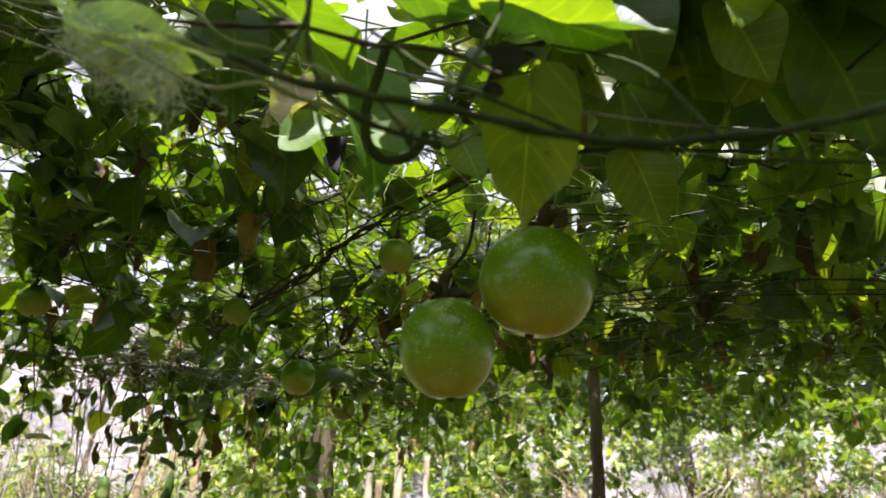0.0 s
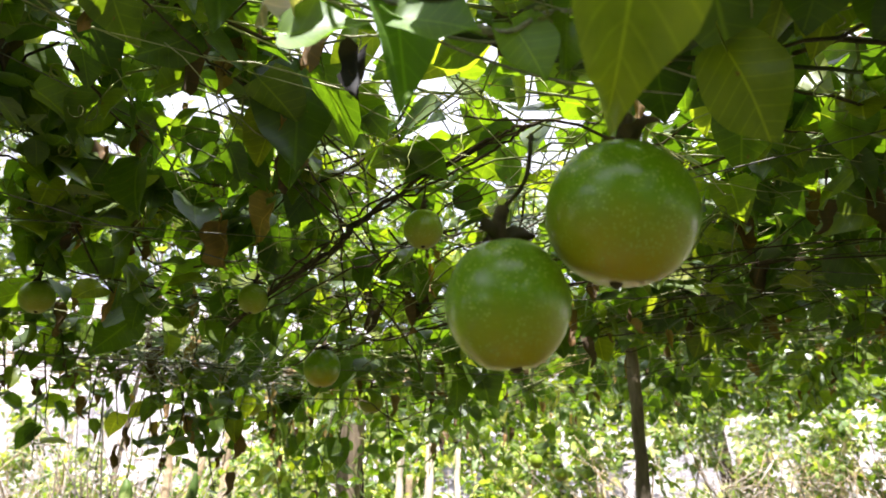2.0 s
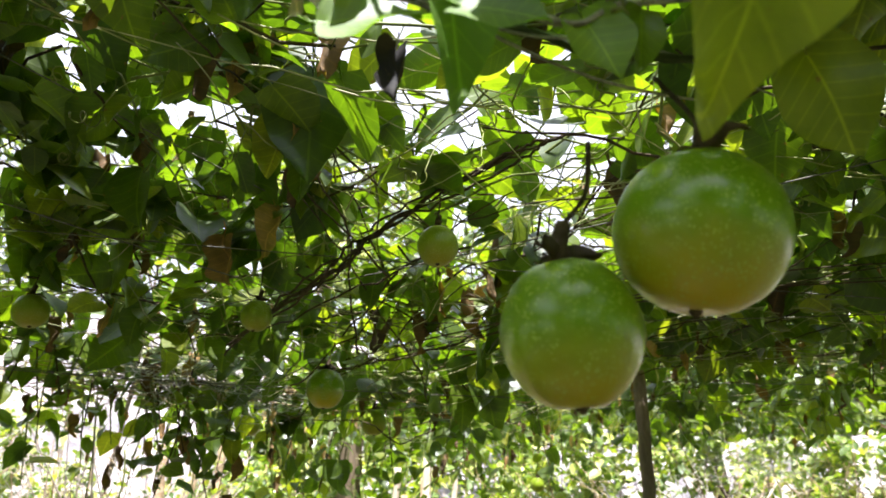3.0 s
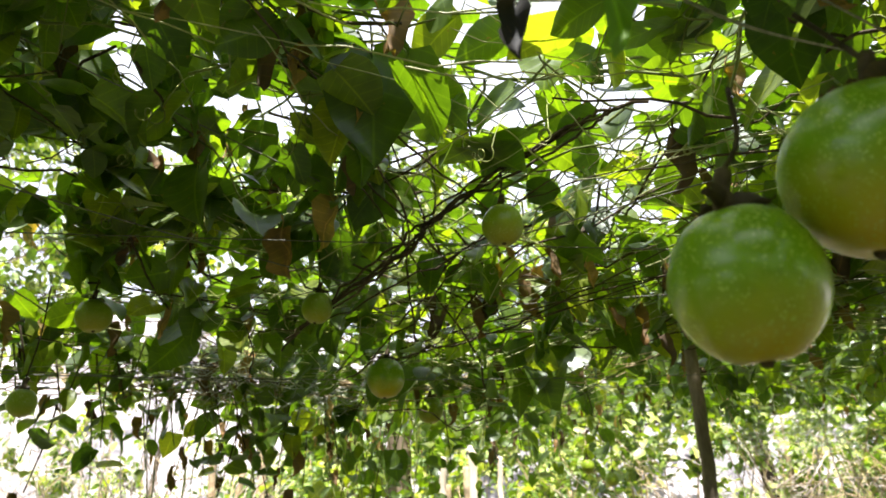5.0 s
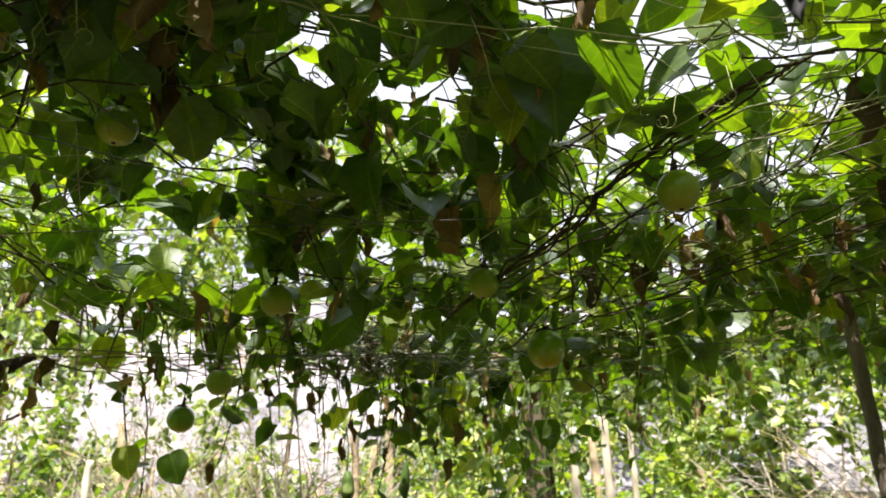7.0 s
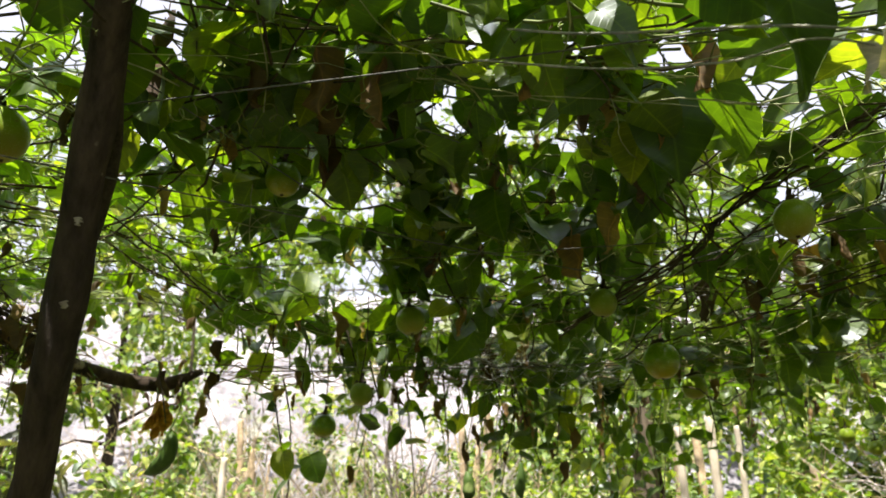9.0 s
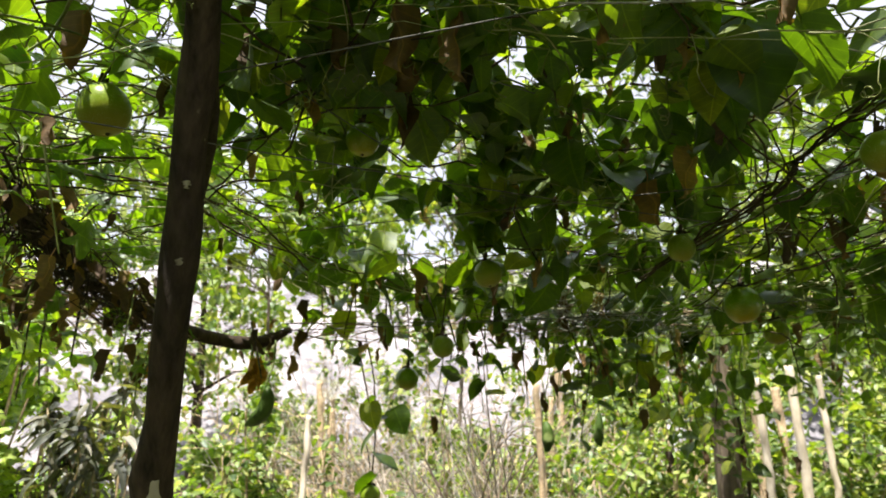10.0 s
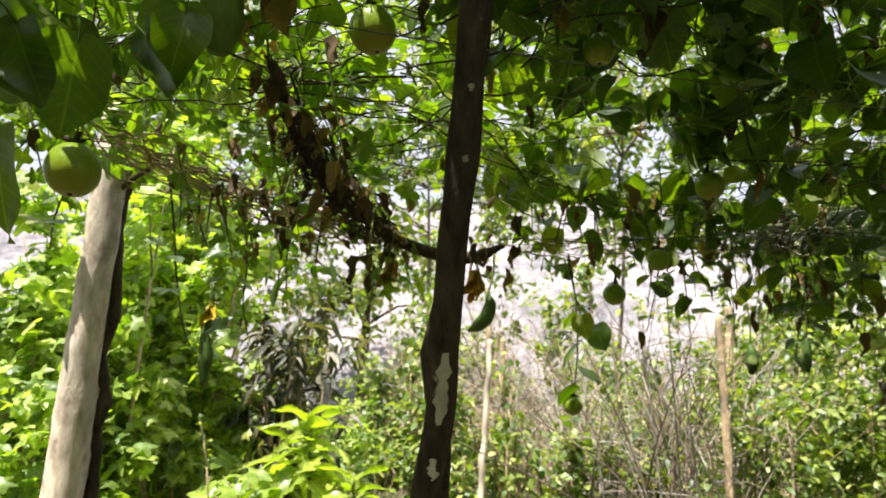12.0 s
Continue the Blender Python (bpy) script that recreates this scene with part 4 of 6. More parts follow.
def runner(x, y, z, heading, count, dense, big=1.0, drop=0.0):
    p = V(x, y, z)
    lane = z - cover_height(x, y)
    path = [p.copy()]
    climb, kept = 0.0, 0
    side = 1
    for k in range(count):
        heading += rnd.gauss(0, 0.22)
        step = rnd.uniform(0.045, 0.07)
        nx, ny = p.x + step * math.cos(heading), p.y + step * math.sin(heading)
        if drop:
            climb -= 0.006
            q = V(p.x + 0.25 * (nx - p.x), p.y + 0.25 * (ny - p.y), p.z - step * 0.9)
        else:
            if not inside(nx, ny):
                heading += 2.2
                continue
            q = V(nx, ny, 0.7 * (cover_height(nx, ny) + lane) + 0.3 * p.z + rnd.gauss(0, 0.010))
        p = q
        path.append(p.copy())
        side = -side
        o = owner(p.x, p.y)
        if rnd.random() < dense:
            a = heading + side * rnd.uniform(0.6, 1.7)
            pitch = rnd.choice((rnd.uniform(-0.4, 0.3), rnd.uniform(-0.8, 0.0), rnd.uniform(-1.35, -0.4)))
            way = V(math.cos(a) * math.cos(pitch), math.sin(a) * math.cos(pitch), math.sin(pitch))
            size = big * min(0.125, max(0.045, rnd.gauss(0.076, 0.022)))
            base = p + V(math.cos(a), math.sin(a), -0.25) * 0.3 * size
            ok = not opened(base + way * size * 0.5) and not opened(base + way * size)
            cell = (round(base.x / 0.14), round(base.y / 0.14))
            area = 0.55 * size * size / 0.0196
            ok = ok and (drop or filled.get(cell, 0) + 0.5 * area < leafiness(base.x, base.y))
            if ok and inside(base.x, base.y):
                filled[cell] = filled.get(cell, 0) + area
                kept += 1
                dead = rnd.random() < (0.05 if not drop else 0.16)
                if dead:
                    way = V(way.x * 0.3, way.y * 0.3, -1)
                nodes[o].append((base, way, size * (0.85 if dead else 1), rnd.gauss(0, 0.5), rnd.uniform(0.85, 1.15), "dead" if dead else "leaf"))
        if rnd.random() < 0.04:
            a = rnd.uniform(0, 6.28)
            shoots[o].append(coil(p, V(math.cos(a), math.sin(a), rnd.uniform(-1.2, 0.1)), rnd.uniform(0.05, 0.10)))
    if len(path) > 2 and (drop or sum(opened(q) for q in path) < 0.2 * len(path)) and (drop or (kept >= 0.25 * len(path) and not opened(path[-1])) or rnd.random() < 0.12):
        stems[owner(x, y)].append((path, rnd.random() < 0.25))


def sow(count, xs, ys, dense, big=1.0, length=(7, 20)):
    made = 0
    while made < count:
        x, y = rnd.uniform(*xs), rnd.uniform(*ys)
        if not inside(x, y):
            continue
        made += 1
        runner(x, y, cover_height(x, y) + thickness(x, y) * rnd.random() ** 1.2 * 1.0, rnd.uniform(0, 6.28), rnd.randint(*length), dense, big)


sow(400, (-2.05, 0.5), (0.4, 2.3), 0.85)
sow(110, (-1.05, -0.2), (0.62, 1.7), 0.95)
sow(290, (0.4, 1.7), (0.5, 3.2), 0.92)
sow(290, (-0.8, 2.2), (2.0, 5.6), 0.9)
sow(170, (1.4, 4.2), (0.0, 6.2), 0.9, 1.3)
sow(230, (-2.7, -0.9), (-1.6, 0.5), 0.88, 0.78)
sow(260, (-2.6, 4.2), (-2.2, 0.2), 0.9, 1.05)
sow(30, (0.15, 1.0), (0.3, 0.75), 0.9)
sow(70, (-1.05, -0.25), (0.8, 1.5), 0.95)
sow(90, (-1.4, -0.5), (1.2, 1.95), 0.95, 0.85)
# unseen cover behind the camera, added to darken what the fruits reflect
sow(150, (-2.4, 4.2), (-4.3, -2.1), 0.9, 2.0)
sow(40, (-1.3, 0.0), (1.35, 2.1), 0.95, 0.8)
sow(110, (-2.4, -1.1), (-0.1, 1.3), 0.95)


def crown(count, xs, ys):
    """Young shoots standing above the cover in full sun."""
    for k in range(count):
        x, y = rnd.uniform(*xs), rnd.uniform(*ys)
        if not inside(x, y):
            continue
        a, z = rnd.uniform(0, 6.28), cover_height(x, y) + thickness(x, y) + rnd.uniform(0.05, 0.22)
        size = rnd.uniform(0.05, 0.10)
        way = V(math.cos(a), math.sin(a), rnd.uniform(-0.5, 0.2))
        base = V(x, y, z)
        if not opened(base + way * size * 0.5) and not (-0.28 < x < 0.4 and y < 1.6 and k % 3 == 0):
            nodes[owner(x, y)].append((base, way, size, rnd.gauss(0, 0.4), rnd.uniform(0.85, 1.15), "leaf"))


crown(900, (-2.3, 0.5), (0.3, 2.2))


# shoots that hang below the edge of the cover
def hang(x, y, z, count, dense=0.95, big=0.72):
    for k in range(1):
        runner(x + rnd.gauss(0, 0.07), y + rnd.gauss(0, 0.07), z, rnd.uniform(0, 6.28), max(2, int(count * rnd.uniform(0.4, 0.9))), dense, big, 1.0)
    runner(x, y, z, rnd.uniform(0, 6.28), count, dense, big, 1.0)
    runner(x + rnd.gauss(0, 0.04), y + rnd.gauss(0, 0.04), z, rnd.uniform(0, 6.28), int(count * 0.7) + 1, dense, big * 0.8, 1.0)


HANGING = [(-0.95, 2.15, 5), (-0.6, 3.0, 9), (-0.55, 3.65, 14), (-0.78, 3.6, 15), (-0.68, 3.65, 18), (-0.5, 3.4, 10), (-0.4, 2.4, 5), (-0.1, 2.6, 5),
           (0.2, 2.9, 5), (0.1, 3.6, 6), (0.4, 4.2, 6), (0.0, 4.6, 6), (0.9, 3.4, 4), (1.3, 3.0, 4), (0.3, 5.3, 6), (-0.9, 2.35, 6), (-1.0, 2.0, 4), (1.1, 2.2, 3), (0.6, 3.8, 5),
           (-0.85, 2.2, 6), (-0.7, 2.45, 7), (-0.68, 2.2, 5), (-0.5, 2.6, 6),
           (-0.66, 2.9, 9), (-0.7, 3.3, 12), (-0.3, 2.3, 4), (-0.2, 3.0, 5), (-1.05, 2.05, 6), (-0.92, 2.12, 5), (-0.55, 2.3, 5), (-0.62, 2.6, 7),
           (-1.08, 1.88, 4), (-1.0, 1.95, 4), (-0.88, 2.0, 5), (-0.8, 2.05, 5), (-0.72, 2.1, 4), (-0.6, 2.15, 3), (-0.95, 1.8, 3),
           (-1.42, 1.53, 2), (-1.36, 1.6, 3), (-1.30, 1.68, 3), (-1.24, 1.75, 3), (-1.18, 1.8, 3)]
for x, y, n in HANGING:
    hang(x, y, cover_height(x, y), n)


EDGES = [((-1.30, 0.52, 1.87), (-1.62, 0.96, 1.79), 34), ((-1.62, 0.96, 1.79), (-1.73, 1.29, 1.735), 26), ((-1.72, 1.25, 1.74), (-1.45, 1.49, 1.73), 10), ((-1.45, 1.49, 1.75), (-1.18, 1.85, 1.755), 5), ((-1.18, 1.85, 1.755), (-0.66, 2.15, 1.76), 7),
         ((-0.66, 2.15, 1.76), (0.1, 2.28, 1.77), 9), ((-1.75, 0.35, 1.86), (-1.85, 1.1, 1.79), 34), ((0.2, 3.6, 1.95), (2.0, 4.4, 1.95), 14), ((-0.3, 1.2, 1.9), (0.4, 1.9, 1.84), 14)]
for a, b, count in EDGES:
    for k in range(count):
        p = V(*a).lerp(V(*b), rnd.random()) + V(rnd.gauss(0, 0.04), rnd.gauss(0, 0.04), rnd.gauss(0.0, 0.05))
        nodes[owner(p.x, p.y)].append((p, V(rnd.gauss(0, 0.45), rnd.gauss(0, 0.45), -0.9), rnd.uniform(0.025, 0.065), rnd.uniform(-2, 2), rnd.uniform(0.7, 1.2), "dead"))
        if rnd.random() < 0.45:
            runner(p.x, p.y, p.z, rnd.uniform(0, 6.28), rnd.randint(2, 4), 0.8, 0.8, 1.0 if rnd.random() < 0.5 else 0.0)


# ---- leaves picked out by hand: base, tip, breadth, the way the blade faces ----
FRONT = V(0.05, -1.0, -0.15)
UNDER = V(0, -0.35, 1)


def placed(o, base, tip, broad=1.0, face=FRONT, kind="fine"):
    b, t = Vector(base), Vector(tip)
    if face is UNDER and (glint(b) or glint((b + t) / 2) or glint(t)):
        return
    nodes[o].insert(0, (b, t - b, (t - b).length, face, broad, kind))


placed(1, (0.064, 0.350, 1.624), (0.074, 0.484, 1.588), 0.47, V(0.1, -0.4, -1), "pointed")        # broad leaf before the large fruit's stalk
placed(1, (-0.102, 0.497, 1.674), (-0.054, 0.496, 1.683), 0.98, V(-0.1, -1, 0.25), "young")
placed(1, (-0.034, 0.484, 1.672), (0.009, 0.478, 1.662), 1.05, V(0.1, -1, 0.3), "young")
placed(1, (-0.046, 0.500, 1.748), (-0.030, 0.498, 1.630), 0.55, V(0.3, -1, 0), "young")
placed(1, (0.028, 0.505, 1.680), (0.046, 0.505, 1.645), 1.0, V(0, -1, 0.3), "young")
placed(1, (0.060, 0.515, 1.690), (0.058, 0.515, 1.655), 0.8, V(0.3, -1, 0.1))
placed(1, (0.522, 1.335, 2.015), (0.508, 1.33, 1.945), 0.8, FRONT, "young")
placed(1, (0.178, 0.583, 1.712), (0.208, 0.59, 1.647), 0.8, V(-0.3, -1, 0.1))
placed(1, (-0.155, 0.50, 1.785), (-0.150, 0.52, 1.70), 0.7, V(0.5, -1, 0))
placed(1, (-0.250, 1.03, 2.02), (-0.250, 1.04, 1.862), 0.85, V(0.1, -1, -0.2))
placed(1, (-0.30, 1.10, 1.99), (-0.33, 1.10, 1.90), 0.9, V(-0.3, -1, -0.2))
placed(1, (-0.077, 0.586, 1.722), (-0.075, 0.586, 1.686), 1.1, FRONT, "black")
placed(1, (-0.096, 0.500, 1.722), (-0.099, 0.500, 1.680), 1.5, V(0.2, -1, 0.2), "pale")
placed(1, (-0.118, 0.505, 1.722), (-0.119, 0.505, 1.688), 0.9, V(0.6, -1, 0.2), "pale")
placed(1, (0.046, 0.340, 1.640), (0.045, 0.340, 1.612), 1.6, FRONT, "black")
placed(1, (-0.022, 1.69, 1.90), (-0.018, 1.687, 1.80), 1.3, FRONT, "dead")
# broad leaves added close overhead to keep the sun from the fruits
placed(1, (-0.13, 1.18, 1.95), (-0.04, 1.24, 1.935), 1.0, UNDER)
placed(1, (-0.04, 1.17, 1.96), (-0.12, 1.235, 1.94), 0.9, UNDER)
# leaves added out of view to shade the withered flower and the near shoots
for x, y, z, a in ((-0.175, 0.22, 1.752, 0.2), (-0.05, 0.20, 1.735, 0.1), (0.04, 0.19, 1.725, 6.1), (0.13, 0.20, 1.73, 0.3), (-0.12, 0.245, 1.76, 5.9)):
    placed(1, (x, y, z), (x + 0.095 * math.cos(a), y + 0.095 * math.sin(a), z - 0.008), 0.95, UNDER)
placed(1, (-0.055, 0.325, 1.690), (0.04, 0.345, 1.672), 0.9, UNDER)
# leaves added to keep the sun off the pointed leaf and its neighbours
for x, y, z, a in ((0.03, 0.335, 1.668, 0.15), (0.055, 0.37, 1.672, 5.9), (0.02, 0.27, 1.95, 0.7), (0.06, 0.30, 1.94, 0.9), (0.02, 0.34, 1.93, 0.2), (0.07, 0.27, 1.97, 1.6), (0.05, 0.36, 1.95, 5.9), (0.0, 0.30, 1.96, 0.0), (0.13, 0.305, 1.95, 0.1), (0.14, 0.34, 1.96, 0.1), (0.125, 0.325, 1.93, 0.0)):
    placed(1, (x, y, z), (x + 0.09 * math.cos(a), y + 0.09 * math.sin(a), z - 0.01), 0.95, UNDER)
placed(1, (0.03, 0.385, 1.700), (0.085, 0.37, 1.694), 0.9, UNDER)
# leaves added above to shade the two large hanging leaves
for x, y, z, a in ((-0.33, 0.96, 2.08, 0.0), (-0.30, 0.99, 2.10, 0.3), (-0.27, 0.93, 2.09, 0.5), (-0.38, 1.04, 2.08, 0.1), (-0.20, 1.02, 2.11, 3.0), (-0.36, 0.98, 2.10, 0.9)):
    placed(1, (x, y, z), (x + 0.10 * math.cos(a), y + 0.10 * math.sin(a), z - 0.01), 0.95, UNDER)
# leaf added to hide the left-hand sky gap from the oval fruit
placed(1, (-0.078, 0.380, 1.700), (-0.050, 0.450, 1.698), 0.9, V(0.2, -0.7, 1))
placed(1, (0.13, 0.41, 1.735), (0.155, 0.42, 1.672), 0.9, V(-0.4, -1, 0.4))
placed(1, (0.20, 0.42, 1.735), (0.24, 0.43, 1.688), 0.95, V(-0.2, -1, 0.6))
placed(1, (0.27, 0.45, 1.75), (0.33, 0.46, 1.66), 0.95, V(0.1, -1, 0.5))
# leaves added to shade the two fruits, clear of the sun shafts at SPOTS
for x, y, z, a in ((0.03, 0.46, 1.79, 0.4), (0.10, 0.44, 1.80, 2.2), (0.13, 0.50, 1.79, 3.4), (0.06, 0.41, 1.81, 1.2), (0.17, 0.45, 1.81, 5.0), (0.0, 0.50, 1.82, 5.6), (0.09, 0.52, 1.83, 4.3), (0.12, 0.47, 1.775, 0.1), (0.15, 0.42, 1.79, 1.0), (0.11, 0.40, 1.80, 0.8), (0.0, 0.40, 1.80, 0.6), (0.005, 0.435, 1.785, 0.3), (0.01, 0.47, 1.80, 6.0)):
    c = V(x + 0.05 * math.cos(a), y + 0.05 * math.sin(a), z)
    if all((c - q - SUN * (c - q).dot(SUN)).length > 0.030 for q, wide in SPOTS):
        placed(1, (x, y, z), (x + 0.10 * math.cos(a), y + 0.10 * math.sin(a), z - 0.02), 0.95, UNDER)
for k in range(10):
    p = V(rnd.uniform(0.18, 0.38), rnd.uniform(0.44, 0.58), rnd.uniform(1.68, 1.78))
    placed(1, p, p + V(rnd.gauss(0, 0.03), rnd.gauss(0, 0.02), rnd.uniform(-0.05, -0.015)), rnd.uniform(0.7, 1.0), V(rnd.gauss(0, 0.5), -1, rnd.uniform(-0.3, 0.6)))
for k in range(22):
    p = V(rnd.uniform(-0.05, 0.25), rnd.uniform(0.52, 0.9), rnd.uniform(1.86, 1.96))
    a = rnd.uniform(0, 6.28)
    placed(1, p, p + V(math.cos(a), math.sin(a), rnd.uniform(-0.6, 0.1)) * rnd.uniform(0.06, 0.10), rnd.uniform(0.8, 1.0), V(rnd.gauss(0, 0.3), rnd.gauss(-0.3, 0.3), 1))
placed(0, (-1.170, 0.262, 1.832), (-1.172, 0.258, 1.715), 0.8, V(0.5, -0.5, -0.8))
placed(0, (-1.30, 0.17, 1.82), (-1.36, 0.20, 1.70), 0.9, V(0.5, -0.5, -0.8))
for a, b in (((-1.252, 0.45, 2.01), (-1.236, 0.45, 1.926)), ((-1.169, 0.45, 1.957), (-1.176, 0.45, 1.869)), ((-1.296, 0.45, 1.95), (-1.290, 0.45, 1.89)), ((-1.235, 0.47, 1.99), (-1.225, 0.46, 1.915))):
    placed(0, a, b, 1.1, V(0.6, -0.8, 0.1), "dead")
for base, tip, broad in (((-1.10, 0.06, 1.70), (-1.085, 0.085, 1.615), 0.85), ((-1.07, 0.11, 1.69), (-1.13, 0.12, 1.60), 0.8), ((-1.03, 0.20, 1.745), (-1.05, 0.195, 1.655), 0.75), ((-1.14, 0.03, 1.68), (-1.10, 0.07, 1.62), 0.9), ((-1.06, 0.17, 1.72), (-1.02, 0.18, 1.65), 0.8), ((-1.12, 0.02, 1.77), (-1.05, 0.06, 1.69), 0.9), ((-1.15, 0.07, 1.60), (-1.15, 0.09, 1.49), 0.7), ((-1.20, 0.12, 1.75), (-1.14, 0.15, 1.68), 1.0)):
    placed(0, base, tip, broad, V(0.4, -0.5, -0.9))
placed(2, (-1.475, 1.985, 1.535), (-1.445, 2.005, 1.455), 1.0, V(0.4, -0.9, 0.5))
placed(0, (-0.48, 1.37, 1.91), (-0.47, 1.40, 1.83), 1.2, FRONT, "dead")

# thin pale stems strung below the leaves
def strand(x, y, low, heading, count):
    path = []
    lane = rnd.uniform(-0.035, 0.03) - low
    for k in range(count):
        heading += rnd.gauss(0, 0.10)
        x, y = x + 0.045 * math.cos(heading), y + 0.045 * math.sin(heading)
        lane += rnd.gauss(0, 0.006)
        p = V(x, y, cover_height(x, y) + lane)
        if not inside(x, y) or opened(p):
            break
        path.append(p)
    if len(path) > 5:
        stems[owner(x, y)].append((path, rnd.choice((2, 2, 2, 1))))


for count, xs, ys, low in ((190, (-1.7, 0.3), (0.7, 2.1), 0.02), (90, (0.2, 1.5), (0.6, 2.6), 0.02), (110, (-1.0, 1.6), (2.0, 4.4), 0.02), (60, (-2.4, -1.2), (-0.2, 1.0), 0.01)):
    for k in range(count):
        strand(rnd.uniform(*xs), rnd.uniform(*ys), low * rnd.uniform(0, 2), rnd.uniform(0, 6.28), rnd.randint(8, 26))

print("leaves", [len(n) for n in nodes], flush=True)
for o, top in enumerate(VINES):
    centre = V(-0.4, 0.6, 1.8)
    stems[o].sort(key=lambda q: (q[0][len(q[0]) // 2] - centre).length)
    shoots[o].sort(key=lambda q: (q[0] - centre).length)
    rest = Soup()
    for k, (path, woody) in enumerate(stems[o]):
        s = Soup() if k < 200 else rest
        s.tube(path, [(0.0026 - 0.0014 * i / len(path)) * (0.5 if woody == 2 else 1) for i in range(len(path))], 5, int(woody), cap=False)
        if k < 200:
            part("runner", s.mesh("runner", [M_STEM, M_WOODY, M_PALESTEM]), top)
    if rest.v:
        part("runner_tangle", rest.mesh("runner_tangle", [M_STEM, M_WOODY, M_PALESTEM]), top, "thin green and brown runners", "stuff")
    rest = Soup()
    for k, path in enumerate(shoots[o]):
        s = Soup() if k < 60 else rest
        s.tube(path, 0.0010, 4, cap=False)
        if k < 60:
            part("tendril", s.mesh("tendril", [M_SHOOT]), top)
    if rest.v:
        part("tendril_tangle", rest.mesh("tendril_tangle", [M_SHOOT]), top, "coiled pale tendrils", "stuff")
    near = sorted(nodes[o], key=lambda n: 0 if isinstance(n[3], Vector) else (n[0] - centre).length)
    withered = ("dead", "pale", "black")
    live, dead = [n for n in near if n[5] not in withered], [n for n in near if n[5] in withered]
    green = (LOBED_MESH, LOBED, M_LOBES) if o == GOURD else (LEAF_MESH, LEAVES, M_LEAVES)
    for single, shared, many, name, mat in ((live[:290], green[0], green[1], "leaf", green[2]), (dead[:90], DRY_MESH, DRIED, "dry_leaf", M_DRYS)):
        inv = top.matrix_basis.inverted()
        for k, (base, way, size, roll, broad, kind) in enumerate(single):
            pool = POINT_MESH if kind == "pointed" else FINE_PALE_MESH if kind == "pale" else FINE_DARK_MESH if kind == "black" else YOUNG_MESH if kind == "young" else FINE_MESH if kind == "fine" else FINE_DRY_MESH if isinstance(roll, Vector) else shared
            ob = new("leaf" if kind not in ("dead", "pale", "black") else "dry_leaf", pool[rnd.randrange(len(pool))])
            ob.parent = top
            ob.matrix_parent_inverse = inv
            ob.matrix_basis = leaf_pose(base, way, size, roll, broad)
        rest = live[290:] if name == "leaf" else dead[90:]
        s = Soup()
        for base, way, size, roll, broad, kind in rest:
            s.add(many[rnd.randrange(len(many))], leaf_pose(base, way, size, roll, broad))
        if rest:
            part("foliage" if name == "leaf" else "dry_foliage", s.mesh(name, [mat]), top, "", "stuff")


# ---- woody bundle that crosses under the cover, and the dry arch ----
def bundle(name, points, count, spread, radius, mat, label, seed, category="vine stem", frizz=0.0):
    r = random.Random(seed)
    core = smooth_path(points, 10)
    top = thing(name, core[0], label, category)
    for k in range(count):
        a, ph = r.uniform(0, 6.28), r.uniform(0.1, 0.35)
        off = r.uniform(0.2, 1.0) * spread
        path = []
        i0 = r.randrange(max(1, len(core) // 3))
        i1 = len(core) - r.randrange(max(1, len(core) // 3))
        for i in range(i0, i1):
            p = core[i]
            path.append(p + V(math.cos(a + i * ph), 0.6 * math.sin(a + i * ph), math.sin(a * 2 + i * ph)) * off + V(r.gauss(0, 1), r.gauss(0, 1), r.gauss(0, 1)) * frizz)
        if len(path) > 2:
            s = Soup()
            s.tube(path, radius * r.uniform(0.5, 1.2), 5, cap=False)
            part("stem", s.mesh("stem", [mat]), top)
    return top


bundle("woody_stem_bundle", [(0.50, 1.12, 2.02), (0.13, 1.14, 1.99), (0.027, 1.198, 1.975), (-0.185, 1.281, 1.885), (-0.26, 1.30, 1.83), (-0.50, 1.62, 1.80), (-0.78, 2.06, 1.78)], 6, 0.011, 0.0023, M_WOODY, "bundle of dark woody vine stems", 3, frizz=0.003)
bundle("woody_stem_bundle", [(1.4, 1.5, 1.86), (0.8, 1.45, 1.86), (0.3, 1.5, 1.84), (-0.1, 1.7, 1.80), (-0.5, 2.0, 1.77)], 4, 0.03, 0.0015, M_WOODY, "bundle of dark woody vine stems", 4)
bundle("dry_stem_row", [(-1.5, 1.47, 1.74), (-1.18, 1.85, 1.755), (-0.66, 2.15, 1.76), (0.0, 2.28, 1.77), (0.45, 2.4, 1.86)], 16, 0.045, 0.0017, M_STRAW, "pale dried stems lying along the edge wire", 5, "dry stems", 0.010)
bundle("dry_stem_row", [(-1.32, 0.54, 1.87), (-1.50, 0.75, 1.83), (-1.66, 1.02, 1.785), (-1.75, 1.28, 1.745)], 30, 0.045, 0.0013, M_WOODY, "fine dark twigs tangled round a bent branch", 16, "dry stems", 0.020)
bundle("dry_stem_row", [(-1.30, 0.52, 1.90), (-1.50, 0.745, 1.86), (-1.65, 1.0, 1.815), (-1.76, 1.27, 1.765)], 34, 0.05, 0.0022, M_WOODY, "dense brown dried stems along the cover's edge", 6, "dry stems", 0.006)
bundle("dry_stem_row", [(-1.75, 0.35, 1.87), (-1.85, 0.7, 1.84), (-1.85, 1.1, 1.80), (-1.72, 1.4, 1.76)], 30, 0.07, 0.0022, M_STRAW, "tangled dried stems along the cover's edge", 8, "dry stems", 0.008)
arch = Soup()
